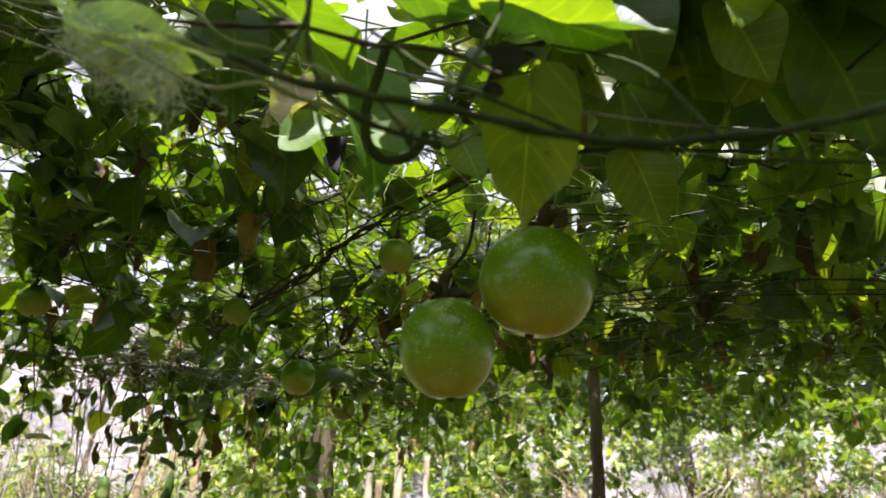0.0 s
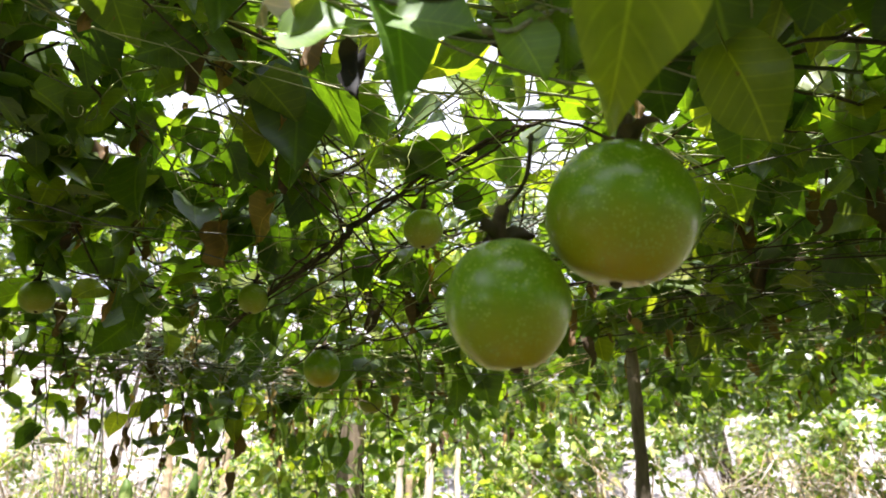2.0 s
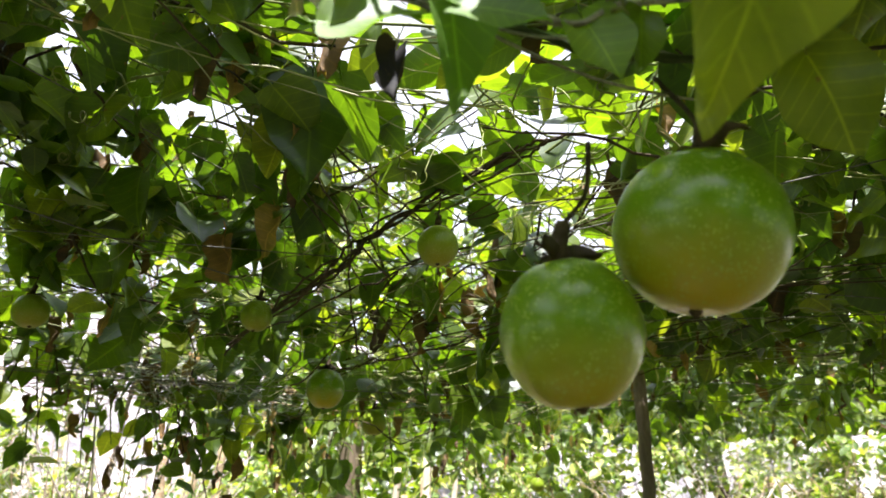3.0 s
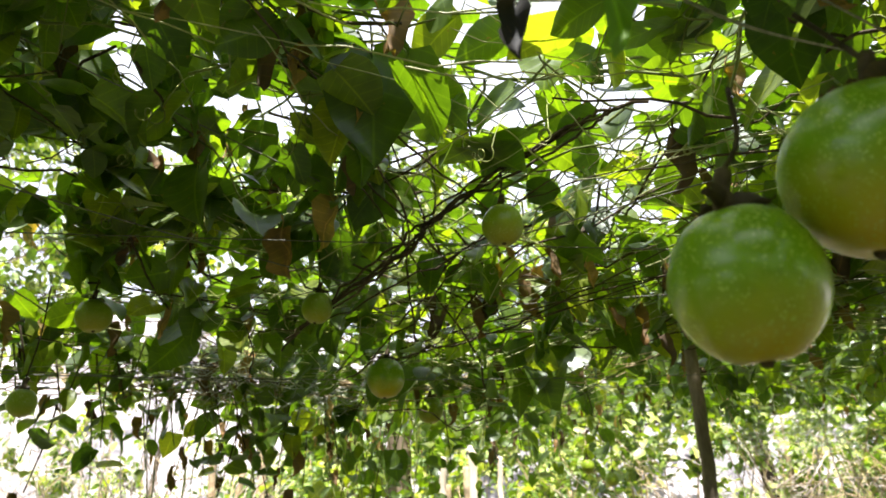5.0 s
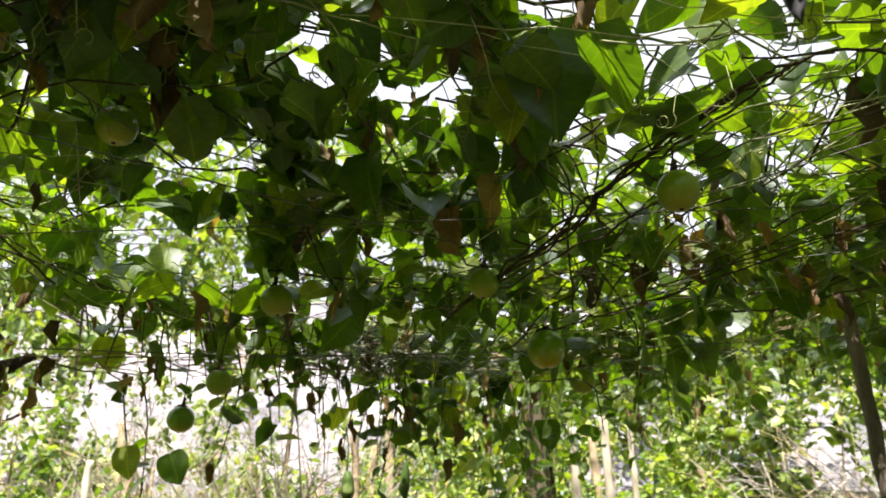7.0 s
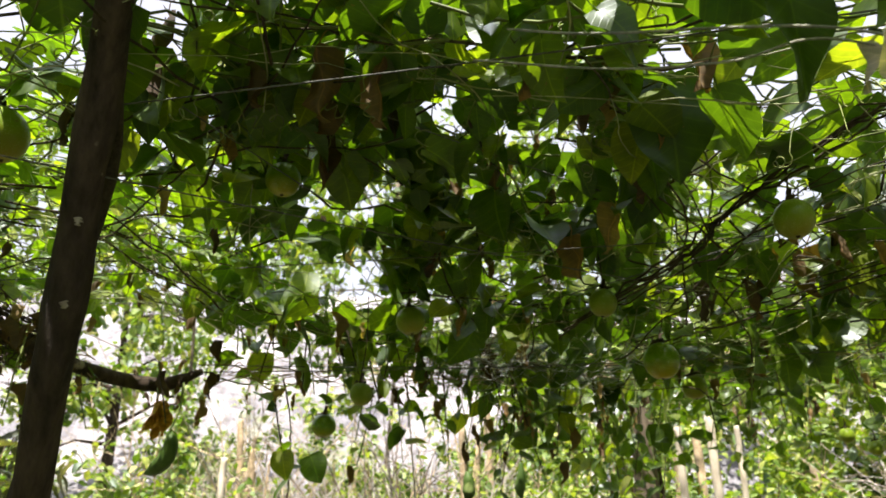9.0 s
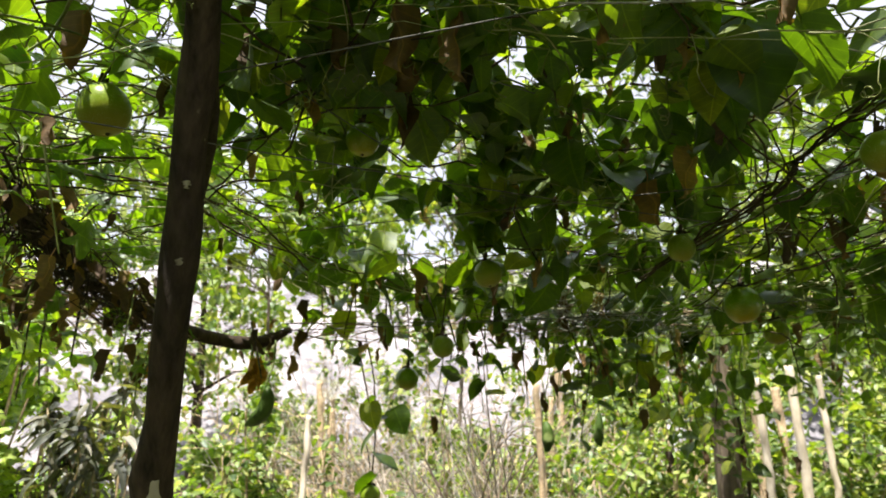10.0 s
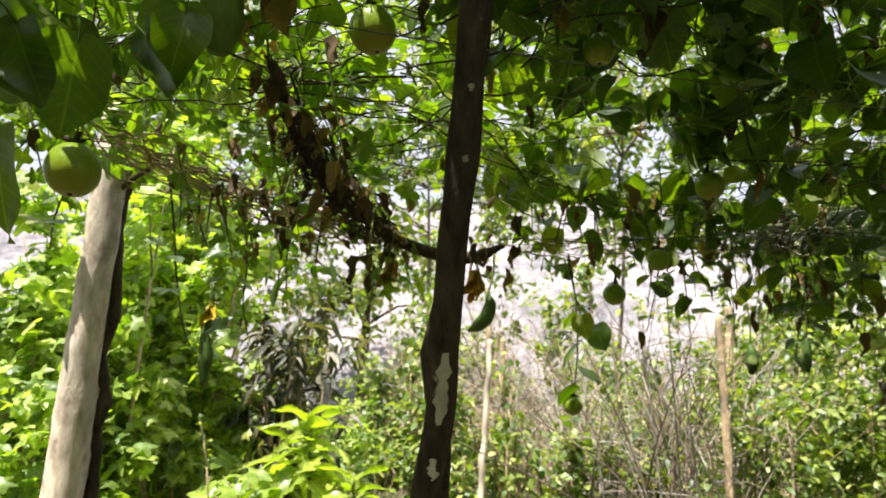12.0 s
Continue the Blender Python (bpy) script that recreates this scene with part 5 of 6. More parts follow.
arch.tube(smooth_path([(-1.30, 0.511, 1.885), (-1.50, 0.739, 1.846), (-1.64, 0.99, 1.805), (-1.72, 1.27, 1.758), (-1.68, 1.42, 1.728), (-1.59, 1.465, 1.718), (-1.50, 1.488, 1.745)], 7),
          [(0.010 + 0.009 * math.sin(min(1, k / 36) * math.pi * 0.6)) * min(1.0, 0.45 + (42 - k) / 10) * (1 + 0.25 * noise.noise(V(k * 0.6, 2, 5))) for k in range(43)], 9)
tagged(new("bent_branch", arch.mesh("bent_branch", [M_BARKD])), "brown bent branch holding up the cover's edge", "branch")
line("hanging_shoot", ((-1.46, 1.80, 1.76), (-1.50, 1.90, 1.66), (-1.502, 1.911, 1.55), (-1.508, 1.913, 1.43), (-1.53, 1.918, 1.30)), 0.0022, M_WOODY, "thin brown shoot hanging below the cover", "vine stem")
sh = thing("hanging_shoot_leaves", (-1.50, 1.91, 1.5), "few dull leaves on a thin hanging shoot", "leaves")
for base, tip, broad in (((-1.503, 1.912, 1.47), (-1.575, 1.895, 1.425), 0.8), ((-1.505, 1.912, 1.40), (-1.43, 1.92, 1.35), 0.8), ((-1.51, 1.915, 1.33), (-1.58, 1.90, 1.28), 1.0), ((-1.50, 1.911, 1.57), (-1.55, 1.90, 1.53), 0.9)):
    ob = new("leaf", LEAF_MESH[rnd.randrange(9)])
    ob.parent, ob.matrix_parent_inverse = sh, sh.matrix_basis.inverted()
    ob.matrix_basis = leaf_pose(base, V(*tip) - V(*base), (V(*tip) - V(*base)).length, rnd.uniform(-0.6, 0.6), broad)
# gourd shoots that hang between the pale post and the arch
def gourd_shoot(path, leaves, seed):
    """A thin stem with hand-shaped leaves on short stalks."""
    r = random.Random(seed)
    top = thing("gourd_shoot", path[0], "thin gourd shoot with dull green lobed leaves", "gourd shoot", "hanging gourd shoots")
    pts = smooth_path(path, 6)
    s = Soup()
    s.tube(pts, [0.0045 * (1 - 0.6 * i / len(pts)) for i in range(len(pts))], 6)
    part("stem", s.mesh("stem", [M_WOODY]), top, "brown twining stem")
    inv = top.matrix_basis.inverted()
    for k in range(leaves):
        c = pts[int(len(pts) * (k + r.random()) / leaves * 0.98)]
        a = r.uniform(0, 6.28)
        base = c + V(0.05 * math.cos(a), 0.05 * math.sin(a), r.uniform(-0.02, 0.03))
        if opened(base):
            continue
        ob = new("leaf", LOBED_MESH[r.randrange(4)])
        ob.parent, ob.matrix_parent_inverse = top, inv
        ob.matrix_basis = leaf_pose(base, V(math.cos(a), math.sin(a), r.uniform(-0.9, -0.1)), r.uniform(0.08, 0.125), V(0.6, -0.5, 0.7) + V(r.gauss(0, 0.3), r.gauss(0, 0.3), 0))
        s = Soup()
        s.tube([c, c.lerp(base, 0.6) + V(0, 0, 0.006), base], 0.0014, 5)
        part("leaf_stalk", s.mesh("leaf_stalk", [M_STEM]), top)


gourd_shoot([(-2.10, 1.00, 1.93), (-2.16, 1.06, 1.84), (-2.20, 1.10, 1.72), (-2.24, 1.12, 1.60), (-2.22, 1.13, 1.50)], 9, 1)
gourd_shoot([(-1.92, 1.02, 1.88), (-1.96, 1.08, 1.80), (-2.03, 1.12, 1.72), (-2.05, 1.14, 1.62)], 8, 2)
gourd_shoot([(-1.78, 1.05, 1.83), (-1.86, 1.10, 1.76), (-1.90, 1.12, 1.68)], 5, 3)
gourd_shoot([(-2.42, 0.95, 1.98), (-2.47, 1.00, 1.86), (-2.52, 1.05, 1.70), (-2.50, 1.08, 1.52), (-2.42, 1.10, 1.42)], 8, 4)
gourd_shoot([(-2.62, 0.72, 1.98), (-2.70, 0.72, 1.88), (-2.74, 0.73, 1.78)], 6, 5)
gourd_shoot([(-2.30, 0.98, 1.95), (-2.36, 1.03, 1.85), (-2.34, 1.07, 1.74), (-2.37, 1.10, 1.60)], 7, 6)

# thick tendrils near the two fruits
line("curled_tendril", ((-0.012, 0.352, 1.648), (-0.017, 0.357, 1.631), (-0.022, 0.36, 1.614), (-0.020, 0.362, 1.597), (-0.011, 0.364, 1.588), (0.003, 0.364, 1.591), (0.011, 0.362, 1.603)), 0.0028, M_OLIVE, "thick curled olive tendril", "tendril")
main_shoot = line("vine_shoot", ((-0.087, 0.290, 1.606), (-0.064, 0.275, 1.587), (-0.041, 0.265, 1.572), (-0.011, 0.255, 1.559), (0.022, 0.250, 1.549), (0.050, 0.250, 1.542), (0.083, 0.250, 1.536), (0.119, 0.255, 1.541), (0.161, 0.260, 1.552), (0.222, 0.280, 1.577)), 0.0017, M_OLIVE, "olive vine shoot that carries the fruit", "vine stem")
line("vine_shoot", ((-0.013, 0.300, 1.620), (0.021, 0.280, 1.582), (0.047, 0.270, 1.563), (0.072, 0.265, 1.548), (0.095, 0.260, 1.540), (0.134, 0.270, 1.541), (0.210, 0.300, 1.557)), 0.0008, M_OLIVE, "thin olive vine shoot", "vine stem")
for path, r, mat in ((((-0.20, 0.320, 1.670), (-0.176, 0.310, 1.645), (-0.115, 0.290, 1.613), (-0.081, 0.280, 1.596), (-0.061, 0.275, 1.585), (-0.043, 0.280, 1.575), (-0.029, 0.300, 1.580)), 0.0011, M_STEM),
                     (((-0.159, 0.310, 1.635), (-0.105, 0.300, 1.624), (-0.069, 0.300, 1.621), (-0.042, 0.300, 1.621), (-0.013, 0.300, 1.612), (0.020, 0.300, 1.609), (0.046, 0.300, 1.597)), 0.0012, M_WOODY),
                     (((-0.045, 0.310, 1.665), (-0.042, 0.300, 1.621), (-0.035, 0.290, 1.595), (-0.026, 0.285, 1.577), (-0.008, 0.280, 1.561), (0.021, 0.280, 1.551)), 0.0013, M_OLIVE),
                     (((-0.087, 0.330, 1.671), (-0.068, 0.320, 1.646), (-0.049, 0.310, 1.629), (-0.052, 0.300, 1.612), (-0.056, 0.290, 1.596)), 0.0009, M_OLIVE),
                     (((-0.141, 0.300, 1.624), (-0.100, 0.285, 1.591), (-0.072, 0.280, 1.576), (-0.054, 0.280, 1.579), (-0.033, 0.280, 1.579)), 0.0007, M_PALESTEM),
                     (((-0.10, 0.300, 1.640), (-0.075, 0.285, 1.606), (-0.045, 0.275, 1.589), (-0.020, 0.270, 1.575), (0.010, 0.27, 1.553)), 0.0008, M_STEM)):
    line("vine_shoot", path, r, mat, "thin vine shoot knotted into its neighbours", "vine stem")

for a, b in (((-0.041, 0.265, 1.572), (-0.050, 0.30, 1.625)), ((0.022, 0.250, 1.549), (0.035, 0.30, 1.62)), ((0.119, 0.255, 1.541), (0.10, 0.31, 1.60))):
    s = Soup()
    b = V(*a) + (V(*b) - V(*a)) * 2.1
    s.tube(smooth_path([a, V(*a).lerp(b, 0.5) + V(0.010, -0.006, 0.004), b], 6), [0.0010] * 8 + [0.0008] * 5, 6)
    part("leaf_stalk", s.mesh("leaf_stalk", [M_OLIVE]), main_shoot)
for a, way in (((-0.011, 0.255, 1.559), (0.5, 0.4, 0.3)),):
    s = Soup()
    s.tube(coil(V(*a), V(*way), 0.05), 0.0006, 5, cap=False)
    part("tendril", s.mesh("tendril", [M_OLIVE]), main_shoot)


def withered_flower(place, seed):
    """Limp pale petals over a fringe of curling filaments."""
    r = random.Random(seed)
    top = thing("withered_flower", place, "withered pale passion flower with a limp white fringe", "flower")
    for tip, broad in ((V(0.052, -0.003, -0.020), 0.55), (V(0.036, 0.004, -0.034), 0.5), (V(0.060, 0.006, -0.012), 0.45), (V(0.045, 0.0, -0.030), 0.4)):
        ob = new("petal", LIMP_MESH[r.randrange(len(LIMP_MESH))])
        ob.parent, ob.matrix_parent_inverse = top, top.matrix_basis.inverted()
        ob.matrix_basis = leaf_pose(V(*place), tip, tip.length, V(0.1, -1, 0.25), broad)
    fringe = Soup()
    for k in range(420):
        t = r.random()
        p = V(*place) + V(0.046, 0, -0.028) * t + V(r.gauss(0, 0.004), r.gauss(0, 0.004), r.gauss(0, 0.004))
        d = V(r.gauss(-0.3, 0.5), r.gauss(0, 0.5), r.uniform(-1.0, 0.1)).normalized() * r.uniform(0.010, 0.030)
        c = r.uniform(-1, 1)
        side = d.orthogonal().normalized() * d.length * 0.35 * c
        fringe.tube([p, p + d * 0.35 + side * 0.5, p + d * 0.7 + side, p + d * 0.85 + side * 0.3, p + d * 0.8 - side * 0.3], 0.00022, 3, cap=False)
    part("fringe", fringe.mesh("fringe", [M_FRINGE]), top, "fine white filaments")


LIMP_MESH = [shape_mesh("limp_petal", q, leaf_material("limp_petal", False, [(0.0, (0.42, 0.46, 0.32)), (1.0, (0.50, 0.54, 0.40))], 0.5, 0.7, 0.03)) for q in FINE[:2]]
withered_flower((-0.137, 0.290, 1.616), 3)
line("vine_shoot", ((-0.08, 0.62, 1.80), (-0.06, 0.575, 1.752), (-0.035, 0.55, 1.72), (0.01, 0.545, 1.70), (0.05, 0.56, 1.695), (0.09, 0.575, 1.705), (0.2, 0.65, 1.75), (0.4, 0.8, 1.83)), 0.0022, M_OLIVE, "olive vine shoot that carries the fruit", "vine stem")
line("vine_shoot", ((-0.075, 0.50, 1.735), (-0.055, 0.498, 1.700), (-0.020, 0.495, 1.685), (0.02, 0.50, 1.672), (0.045, 0.51, 1.690), (0.10, 0.54, 1.72)), 0.0017, M_TWINE, "pale dry vine shoot", "vine stem")
line("coiled_tendril", [(0.036 + 0.0035 * math.cos(k * 1.25) + 0.0004 * k, 0.5 + 0.0035 * math.sin(k * 1.25), 1.712 - 0.0014 * k) for k in range(26)], 0.0008, M_SHOOT, "tightly coiled yellow-green tendril", "tendril", steps=3)

# ---- old webs and chaff caught in the stems ----
def web(place, wide, count, seed, label, thread=0.0009):
    r = random.Random(seed)
    s = Soup()
    c = V(*place)
    for k in range(count):
        p = c + V(r.gauss(0, wide), r.gauss(0, wide), r.gauss(0, wide * 0.35))
        w = V(r.gauss(0, 1), r.gauss(0, 1), r.gauss(0, 0.35)).normalized() * wide * r.uniform(0.3, 1.0)
        s.tube([p, p + w * 0.5 + V(0, 0, -0.1 * wide), p + w], thread, 3, cap=False)
    tagged(new("old_web", s.mesh("old_web", [M_WEB])), label, "web", kind="stuff")


for p, w, n, k in (((-0.82, 2.06, 1.78), 0.10, 420, 1), ((-0.60, 2.15, 1.74), 0.08, 260, 2), ((-0.98, 1.98, 1.80), 0.06, 160, 3), ((1.2, 3.6, 1.70), 0.16, 260, 5), ((0.45, 0.52, 1.72), 0.025, 40, 6)):
    web(p, w, n, k, "grey wisps of old web and chaff in the stems", 0.0009 if p[1] > 1 else 0.0003)


# ---- growth round the plot ----
M_BROAD = leaf_material("broad_leaf", False, [(0.0, (0.12, 0.20, 0.02)), (1.0, (0.25, 0.33, 0.04))], 0.4, 0.4)
BROAD_MESH = [shape_mesh("broad_leaf", q, M_BROAD) for q in LOBED]


def shrub(place, wide, tall, leaves, size, seed, label, shapes=SMALL, mat=M_SHRUB, name="shrub", stems_n=9, low=0.12, category="shrub", group="shrubs round the plot"):
    """Branched stems and many separate leaves, in loose clumps."""
    r = random.Random(seed)
    x0, y0 = place
    g = ground_height(x0, y0)
    top = thing(name, (x0, y0, g), label, category, group)
    fol = Soup()
    tips = []
    for k in range(stems_n):
        a, lean = r.uniform(0, 6.28), r.uniform(0.1, 1.0)
        end = V(x0 + wide * lean * math.cos(a), y0 + wide * lean * math.sin(a), g + tall * r.uniform(0.6, 1.0) * (1 - 0.25 * lean))
        base = V(x0 + 0.1 * wide * math.cos(a), y0 + 0.1 * wide * math.sin(a), g - 0.05)
        mid = base.lerp(end, 0.5) + V(r.gauss(0, 0.06), r.gauss(0, 0.06), 0.1)
        pts = smooth_path([base, mid, end], 5)
        s = Soup()
        s.tube(pts, [0.016 * (1 - 0.8 * i / (len(pts) - 1)) for i in range(len(pts))], 5)
        for q in range(5):
            t = r.uniform(low, 1.0)
            c = pts[min(len(pts) - 1, int(t * len(pts)))]
            tip = c + V(r.gauss(0, 0.2 * wide), r.gauss(0, 0.2 * wide), r.uniform(-0.05, 0.2) * tall)
            s.tube([c, c.lerp(tip, 0.5) + V(0, 0, 0.03), tip], [0.006, 0.004, 0.002], 4)
            tips.append((c, tip))
        part("branch", s.mesh("branch", [M_STRAW]), top)
    for k in range(leaves):
        c, tip = tips[r.randrange(len(tips))]
        p = c.lerp(tip, r.uniform(0.2, 1.1)) + V(r.gauss(0, 1), r.gauss(0, 1), r.gauss(0, 0.9)) * 0.046 * (0.6 + wide)
        if p.z < g + 0.02:
            continue
        a, pitch = r.uniform(0, 6.28), r.uniform(-0.9, 0.3)
        m = leaf_pose(p, V(math.cos(a) * math.cos(pitch), math.sin(a) * math.cos(pitch), math.sin(pitch)), size * r.uniform(0.6, 1.3), SUN + V(r.gauss(-0.1, 0.5), r.gauss(-0.2, 0.5), 0) if shapes is LOBED else r.gauss(0, 0.4))
        if name == "broadleaf_plant":
            ob = new("leaf", BROAD_MESH[r.randrange(4)])
            ob.parent, ob.matrix_parent_inverse, ob.matrix_basis = top, top.matrix_basis.inverted(), m
        else:
            fol.add(shapes[r.randrange(len(shapes))], m)
    if fol.v:
        part("foliage", fol.mesh("foliage", [mat]), top, "", "stuff")
    return top


GREEN = "leafy bright green shrub in full sun"
# those at negative y are unseen, added to close off the low sky behind
SHRUBS = [(-2.65, 5.0, 0.5, 2.15, 700, 0.06, 0), (-2.05, 5.1, 0.45, 2.1, 700, 0.06, 0), (5.0, -4.4, 1.5, 3.6, 1700, 0.2, 0), (6.4, -0.6, 1.5, 3.4, 1500, 0.2, 0), (-5.6, -2.2, 1.5, 3.4, 1500, 0.2, 0), (-3.35, 3.3, 0.30, 2.0, 1100, 0.062, 0), (-3.0, 3.6, 0.32, 1.55, 700, 0.06, 0), (-1.75, 4.5, 0.35, 1.5, 700, 0.06, 0), (-2.9, 4.1, 0.45, 1.05, 800, 0.07, 0), (-3.6, 4.3, 0.5, 1.15, 800, 0.075, 0), (-2.2, 4.3, 0.4, 1.0, 600, 0.07, 0), (-5.1, 2.5, 0.9, 4.6, 3600, 0.11, 1), (-4.2, 1.7, 0.6, 3.4, 2600, 0.10, 1), (-4.6, 2.2, 0.8, 4.0, 4200, 0.105, 1), (-5.9, 2.7, 1.0, 4.4, 3800, 0.115, 1), (-3.9, 1.2, 0.7, 2.0, 2400, 0.10, 1), (-7.6, 2.6, 1.3, 2.4, 2200, 0.15, 1), (-5.8, 1.4, 1.1, 2.1, 2400, 0.13, 1), (-8.2, 3.9, 1.1, 4.0, 1800, 0.15, 1), (-6.4, 4.6, 1.2, 1.8, 2600, 0.12, 1),
          (-5.0, 5.4, 0.9, 1.5, 2000, 0.070, 0), (-3.6, 6.6, 1.1, 1.5, 1700, 0.070, 0), (-2.5, 5.6, 1.0, 1.5, 1900, 0.064, 0), (-1.7, 6.2, 1.0, 2.2, 3200, 0.066, 0),
          (-1.2, 5.3, 0.7, 2.1, 2600, 0.064, 0), (-0.1, 6.6, 1.0, 2.1, 2800, 0.075, 0), (1.2, 7.2, 1.1, 2.9, 2600, 0.101, 0), (2.6, 7.6, 1.1, 3.0, 2600, 0.108, 0),
          (4.2, 7.4, 1.1, 3.0, 2000, 0.115, 0), (-0.6, 8.6, 1.3, 2.5, 1800, 0.115, 0), (-2.9, 8.4, 1.3, 1.5, 700, 0.115, 0), (5.4, 5.2, 1.2, 2.5, 1800, 0.135, 0),
          (-4.4, 7.8, 1.2, 1.5, 700, 0.115, 0), (-6.6, 6.8, 1.3, 1.8, 1800, 0.135, 0), (-7.5, 1.6, 1.3, 2.2, 2200, 0.176, 0), (-5.0, -0.6, 1.4, 2.4, 1500, 0.176, 0),
          (-4.5, -3.5, 1.5, 2.2, 1200, 0.203, 0), (-1.5, -5.8, 1.5, 3.4, 1800, 0.203, 0), (1.8, -5.8, 1.5, 3.4, 1800, 0.203, 0), (5.4, -2.5, 1.5, 2.4, 1200, 0.203, 0), (6.2, 1.5, 1.5, 2.4, 1400, 0.176, 0),
          (0.2, -5.5, 1.4, 3.4, 1800, 0.19, 0), (3.6, -5.4, 1.4, 3.4, 1600, 0.19, 0), (-3.0, -5.7, 1.4, 3.4, 1600, 0.19, 0), (0.9, 9.6, 1.4, 3.6, 1700, 0.135, 0), (3.6, 9.8, 1.5, 3.2, 1700, 0.135, 0), (-2.0, 11.0, 1.5, 3.0, 1700, 0.135, 0),
          (-5.6, 9.6, 1.5, 1.9, 1700, 0.135, 0), (-3.8, 10.4, 1.4, 2.5, 1700, 0.135, 0), (-7.6, 8.6, 1.5, 2.0, 1700, 0.149, 0), (-9.4, 4.1, 1.3, 4.3, 2000, 0.149, 0)]
for k, (x, y, w, h, n, size, hand) in enumerate(SHRUBS):
    shrub((x, y), w, h, n, size, 100 + k, "tall climber-covered green hedge bush" if hand else GREEN, LOBED if hand else SMALL, M_HEDGE if hand else M_SHRUB)
M_DULL = leaf_material("dull_leaves", True, [(0.0, (0.025, 0.028, 0.016)), (0.5, (0.06, 0.065, 0.035)), (0.85, (0.12, 0.11, 0.07)), (1.0, (0.26, 0.24, 0.20))], 0.25, 0.5)
shrub((-3.80, 2.62), 0.36, 2.05, 1300, 0.13, 140, "shrub of narrow grey-green leaves, half withered", [ovate(90, 0.15, 0.3, 0.5, 0.02, 4, 2, 0), ovate(91, 0.12, 0.6, 0.7, 0.02, 4, 2, 0)], M_DULL, stems_n=14)
def rosette_plant(place, tall, leaves, size, seed):
    """A young plant: upright stem, long toothed leaves standing out round its head."""
    r = random.Random(seed)
    x0, y0 = place
    g = ground_height(x0, y0)
    top = thing("rosette_plant", (x0, y0, g), "young plant with long toothed yellow-green leaves", "plant", "young plants")
    s = Soup()
    s.tube(smooth_path([(x0, y0, g - 0.03), (x0 + 0.02, y0, g + 0.5 * tall), (x0, y0 + 0.01, g + tall)], 6), [0.016 - 0.0006 * k for k in range(13)], 7)
    part("stem", s.mesh("stem", [M_STEM]), top)
    inv = top.matrix_basis.inverted()
    for k in range(leaves):
        a, up = 2.4 * k + r.uniform(-0.3, 0.3), k / leaves
        base = V(x0 + 0.02 * math.cos(a), y0 + 0.02 * math.sin(a), g + tall * (0.72 + 0.28 * up))
        ob = new("leaf", TOOTHED_MESH[k % 3])
        ob.parent, ob.matrix_parent_inverse = top, inv
        ob.matrix_basis = leaf_pose(base, V(math.cos(a), math.sin(a), -0.25 + 1.1 * up + r.uniform(-0.2, 0.2)), size * r.uniform(0.8, 1.15) * (1 - 0.35 * up), r.gauss(0, 0.35))


def toothed(seed):
    """A long blade with coarse teeth."""
    pts, faces, uvs = ovate(seed, 0.24, 0.35, 0.55, 0.05, 18, 4, 0.25)
    out = []
    for k, (x, y, z) in enumerate(pts):
        if k < 95 and k % 5 in (0, 4):
            x *= 1.0 if (k // 5) % 2 else 0.68
        out.append((x, y, z))
    return np.array(out), faces, uvs


M_FRESH = leaf_material("fresh_leaf", False, [(0.0, (0.20, 0.27, 0.03)), (1.0, (0.34, 0.40, 0.05))], 0.4, 0.4)
TOOTHED_MESH = [shape_mesh("toothed_leaf", toothed(60 + k), M_FRESH) for k in range(3)]
rosette_plant((-3.20, 2.20), 1.20, 17, 0.30, 1)
rosette_plant((-2.92, 2.24), 0.92, 13, 0.26, 2)
rosette_plant((-3.62, 2.45), 1.02, 13, 0.30, 3)
shrub((-3.45, 2.0), 0.28, 1.45, 90, 0.19, 142, "plant with large hand-shaped green leaves", LOBED, M_SHRUB, "broadleaf_plant", 5)

for k, (x, y, w, h, n) in enumerate(((-5.7, 7.1, 0.7, 3.7, 420), (-4.7, 7.9, 0.7, 3.5, 420), (-6.9, 6.6, 0.7, 3.9, 420), (-1.9, 8.2, 0.8, 3.2, 1200))):
    shrub((x, y), w, h, n, 0.10, 160 + k, "slender green sapling with a bare pale stem", SMALL, M_SHRUB, "sapling", 5, 0.62, "sapling", "saplings behind the plot")


def dry_thicket(place, wide, tall, count, seed, label, mat=M_STRAW, radius=0.006):
    r = random.Random(seed)
    x0, y0 = place
    top = thing("dry_thicket", (x0, y0, ground_height(x0, y0)), label, "dry brush", "dry thickets")
    for k in range(count):
        s = Soup()
        a, d = r.uniform(0, 6.28), wide * r.random() ** 0.6
        x, y = x0 + d * math.cos(a), y0 + d * math.sin(a)
        g = ground_height(x, y)
        h = tall * r.uniform(0.4, 1.0)
        lean = V(r.gauss(0, 0.38), r.gauss(0, 0.38), 0) * h
        pts = smooth_path([V(x, y, g - 0.03), V(x, y, g) + lean * 0.4 + V(0, 0, h * 0.55), V(x, y, g) + lean * 1.1 + V(0, 0, h)], 4)
        rad = radius * r.uniform(0.5, 1.3)
        s.tube(pts, [rad * (1 - 0.7 * i / 8) for i in range(9)], 4, cap=False)
        for q in range(r.randrange(0, 5)):
            c = pts[r.randrange(3, 8)]
            w = V(r.gauss(0, 0.2), r.gauss(0, 0.2), r.uniform(-0.03, 0.2)) * tall * 0.7
            s.tube([c, c + w * 0.5 + V(0, 0, 0.02), c + w], [rad * 0.5, rad * 0.4, rad * 0.2], 3, cap=False)
        part("dry_stem", s.mesh("dry_stem", [M_ASH if k % 2 else mat]), top)


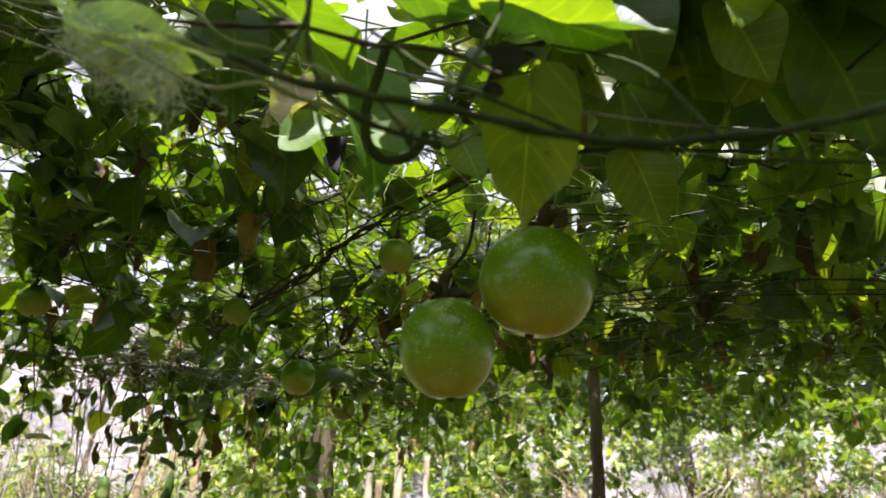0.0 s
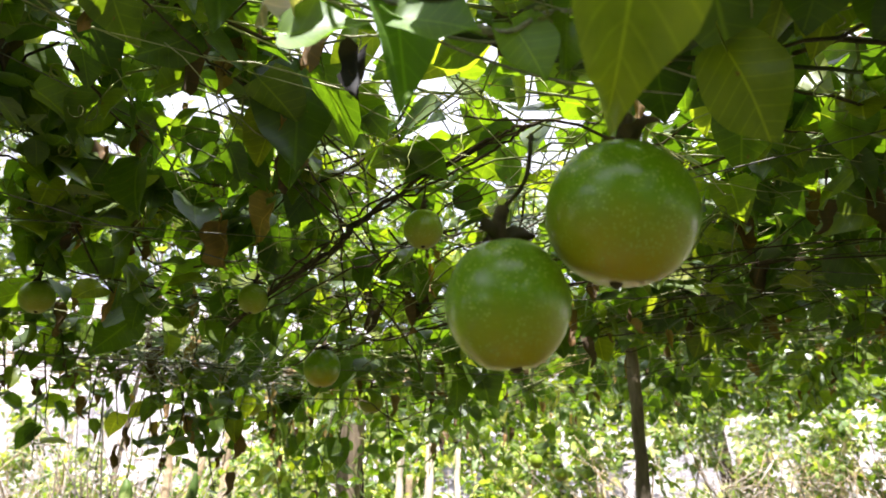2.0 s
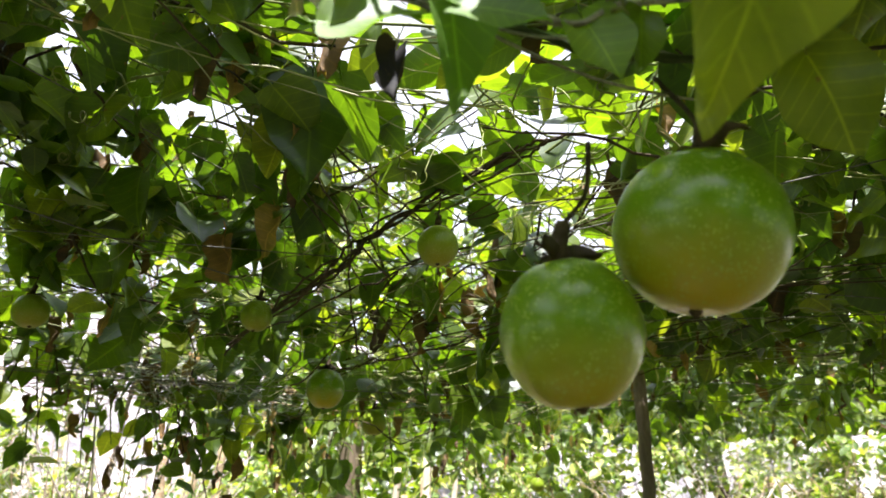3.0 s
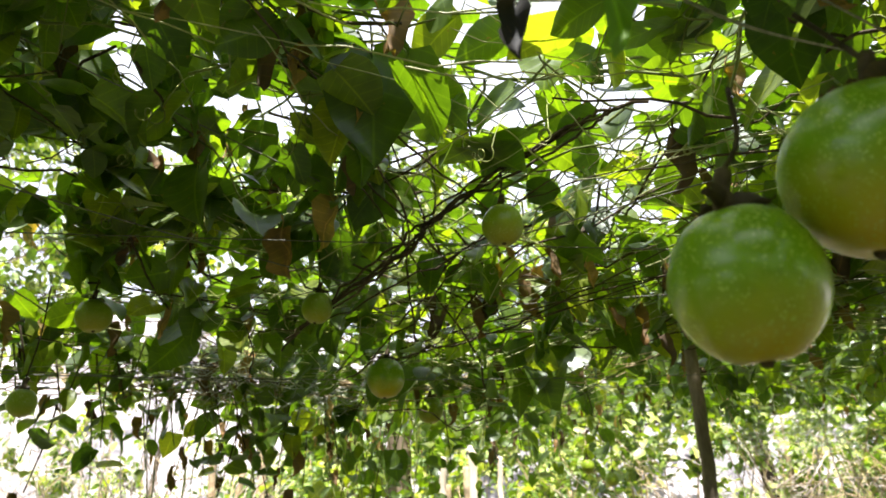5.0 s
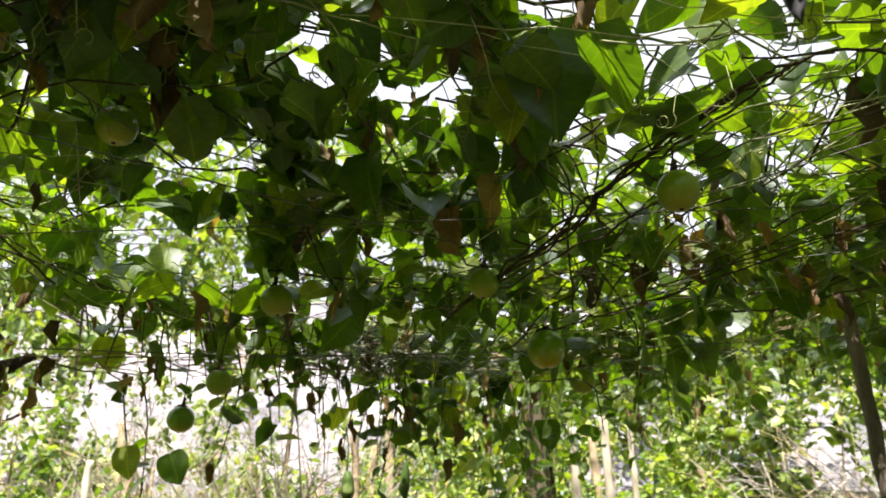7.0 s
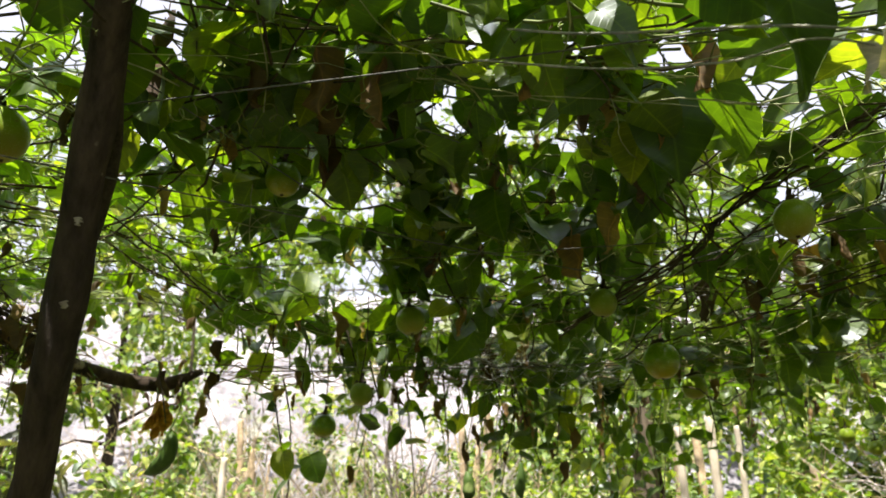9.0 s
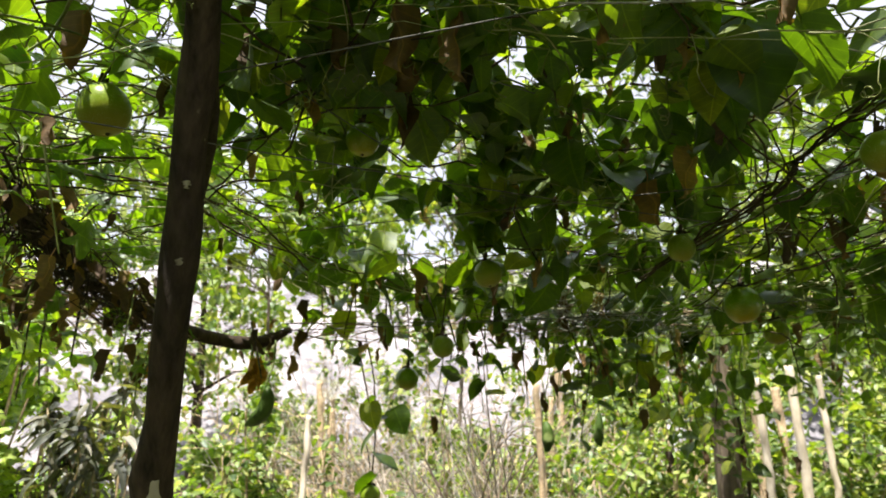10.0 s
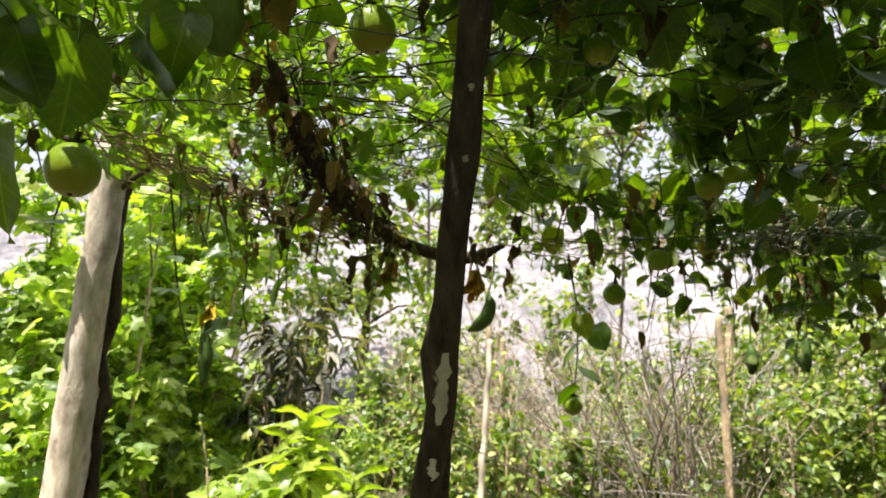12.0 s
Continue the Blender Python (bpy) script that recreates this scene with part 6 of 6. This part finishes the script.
for k, (x, y, w, h, n) in enumerate(((-3.3, 4.9, 0.8, 2.0, 30), (-2.75, 4.4, 0.45, 1.85, 40), (-2.4, 4.45, 0.5, 2.05, 56), (-2.0, 4.3, 0.35, 1.95, 34), (-3.3, 5.5, 0.6, 1.7, 34), (-1.9, 5.0, 0.4, 1.5, 24), (-4.2, 5.0, 0.6, 2.1, 30), (-2.2, 7.4, 1.0, 1.6, 120), (1.8, 5.3, 0.8, 1.9, 190), (3.1, 5.3, 0.9, 2.0, 190), (0.2, 7.6, 1.0, 1.3, 120), (-5.4, 6.4, 0.9, 2.4, 80), (-4.6, 6.6, 1.0, 2.2, 60), (-6.0, 7.6, 1.3, 3.3, 70), (-3.2, 7.2, 1.0, 2.6, 50))):
    dry_thicket((x, y), w, h, n, 300 + k, "thicket of pale dried standing stems", M_POLE if -3.0 < x < -1.9 and y < 4.6 else M_STRAW, 0.0085 if n < 60 else 0.006)



def brush_pile(place, wide, tall, count, seed):
    """Cut pale branches thrown over one another."""
    r = random.Random(seed)
    x0, y0 = place
    top = thing("brush_pile", (x0, y0, ground_height(x0, y0)), "heap of sun-bleached cut branches and straw", "brush pile", "brush piles")
    for k in range(count):
        a, d = r.uniform(0, 6.28), wide * r.random() ** 0.5
        x, y = x0 + d * math.cos(a), y0 + d * math.sin(a)
        z = ground_height(x, y) + tall * (1 - 0.7 * (d / wide) ** 2) * r.random() ** 0.6
        w = V(r.gauss(0, 1), r.gauss(0, 0.8), r.gauss(0, 0.5)).normalized() * r.uniform(0.12, 0.4)
        s = Soup()
        c = V(x, y, z)
        s.tube([c - w, c + V(r.gauss(0, 0.05), r.gauss(0, 0.05), 0.05), c + w], [0.010 * r.uniform(0.4, 1.2), 0.006, 0.002], 4)
        for q in range(5):
            u = V(r.gauss(0, 0.16), r.gauss(0, 0.14), r.gauss(0, 0.14))
            s.tube([c + w * (0.2 * q - 0.4), c + w * (0.2 * q - 0.4) + u], [0.004, 0.002], 3, cap=False)
        part("cut_branch", s.mesh("cut_branch", [M_ASH if k % 3 else M_STRAW]), top)


for k, (x, y, w, h, n) in enumerate(((2.4, 6.2, 1.1, 1.75, 150), (3.9, 6.2, 1.0, 1.85, 120), (0.9, 6.0, 0.8, 1.45, 90), (-3.0, 5.2, 0.7, 1.3, 36), (-4.6, 6.0, 0.8, 1.6, 70))):
    brush_pile((x, y), w, h, n, 500 + k)


def grass():
    r = random.Random(5)
    s = Soup()
    for k in range(5200):
        x, y = r.uniform(-9, 8), r.uniform(4.2, 13)
        if noise.noise(V(x * 0.5, y * 0.5, 2)) < -0.25:
            continue
        g, h, a = ground_height(x, y), r.uniform(0.15, 0.55), r.uniform(0, 6.28)
        w, d = V(math.cos(a), math.sin(a), 0) * 0.008, V(r.gauss(0, 0.12), r.gauss(0, 0.12), 0)
        n = len(s.v)
        for t, q in ((0, 1), (0.5, 0.8), (1, 0.1)):
            c = V(x, y, g - 0.01 + h * t) + d * t * t
            s.v.extend((tuple(c - w * q), tuple(c + w * q)))
        for i in (0, 2):
            s.face((n + i, n + i + 1, n + i + 3, n + i + 2), 0 if k % 3 else 1, [(0.3, 0.3)] * 4)
    tagged(new("grass", s.mesh("grass", [M_SHRUB, M_STRAW])), "rough green and straw-coloured grass", "grass", kind="stuff")


grass()


def tree(place, tall, wide, leaves, size, seed, low=5):
    r = random.Random(seed)
    x0, y0 = place
    g = ground_height(x0, y0)
    top = thing("tree", (x0, y0, g), "tall open-crowned green tree behind the plot", "tree", "trees behind the plot")
    trunk, crown = Soup(), Soup()
    pts = smooth_path([V(x0, y0, g - 0.2), V(x0 + r.gauss(0, 0.2), y0, g + tall * 0.4), V(x0 + r.gauss(0, 0.4), y0, g + tall * 0.9)], 8)
    trunk.tube(pts, [(0.16 if low < 9 else 0.055) * (1 - 0.85 * i / (len(pts) - 1)) for i in range(len(pts))], 9)
    tips = []
    for k in range(26):
        c = pts[r.randrange(low, len(pts))]
        a = r.uniform(0, 6.28)
        e = c + V(math.cos(a) * wide * r.uniform(0.3, 1), math.sin(a) * wide * r.uniform(0.3, 1), tall * r.uniform(-0.05, 0.22))
        m = c.lerp(e, 0.5) + V(0, 0, 0.2)
        trunk.tube([c, m, e], [0.05, 0.03, 0.012] if low < 9 else [0.025, 0.018, 0.01], 5)
        for q in range(5):
            f = e + V(r.gauss(0, 0.35), r.gauss(0, 0.35), r.gauss(0, 0.3)) * wide * 0.5
            trunk.tube([m.lerp(e, 0.6), f], [0.012, 0.004], 4)
            tips.append(f)
    for k in range(leaves):
        p = tips[r.randrange(len(tips))] + V(r.gauss(0, 1), r.gauss(0, 1), r.gauss(0, 0.8)) * 0.22
        a, pitch = r.uniform(0, 6.28), r.uniform(-1.2, 0.2)
        crown.add(SMALL[r.randrange(5)], leaf_pose(p, V(math.cos(a) * math.cos(pitch), math.sin(a) * math.cos(pitch), math.sin(pitch)), size * r.uniform(0.7, 1.3), r.gauss(0, 0.4)))
    part("trunk", trunk.mesh("trunk", [M_BARKD if low < 9 else M_POLE]), top, "branching trunk")
    part("crown", crown.mesh("crown", [M_SHRUB]), top, "", "stuff")


for k, (x, y, h, w) in enumerate(((-1.5, 14.5, 5.5, 2.0), (4.5, 13.5, 6.5, 2.6), (9.5, 11, 6, 2.4), (1.2, 18, 8, 2.8), (-13, 12, 7, 2.6))):
    tree((x, y), h, w, 2300, 0.20, 400 + k)
for k, (x, y, h, w) in enumerate(((-6.6, 12.6, 8.0, 2.3), (-10.2, 11.2, 8.2, 2.4), (-13.2, 8.6, 8.5, 2.6), (-3.4, 13.6, 7.6, 2.2))):
    tree((x, y), h, w, 2600, 0.19, 450 + k, 9)
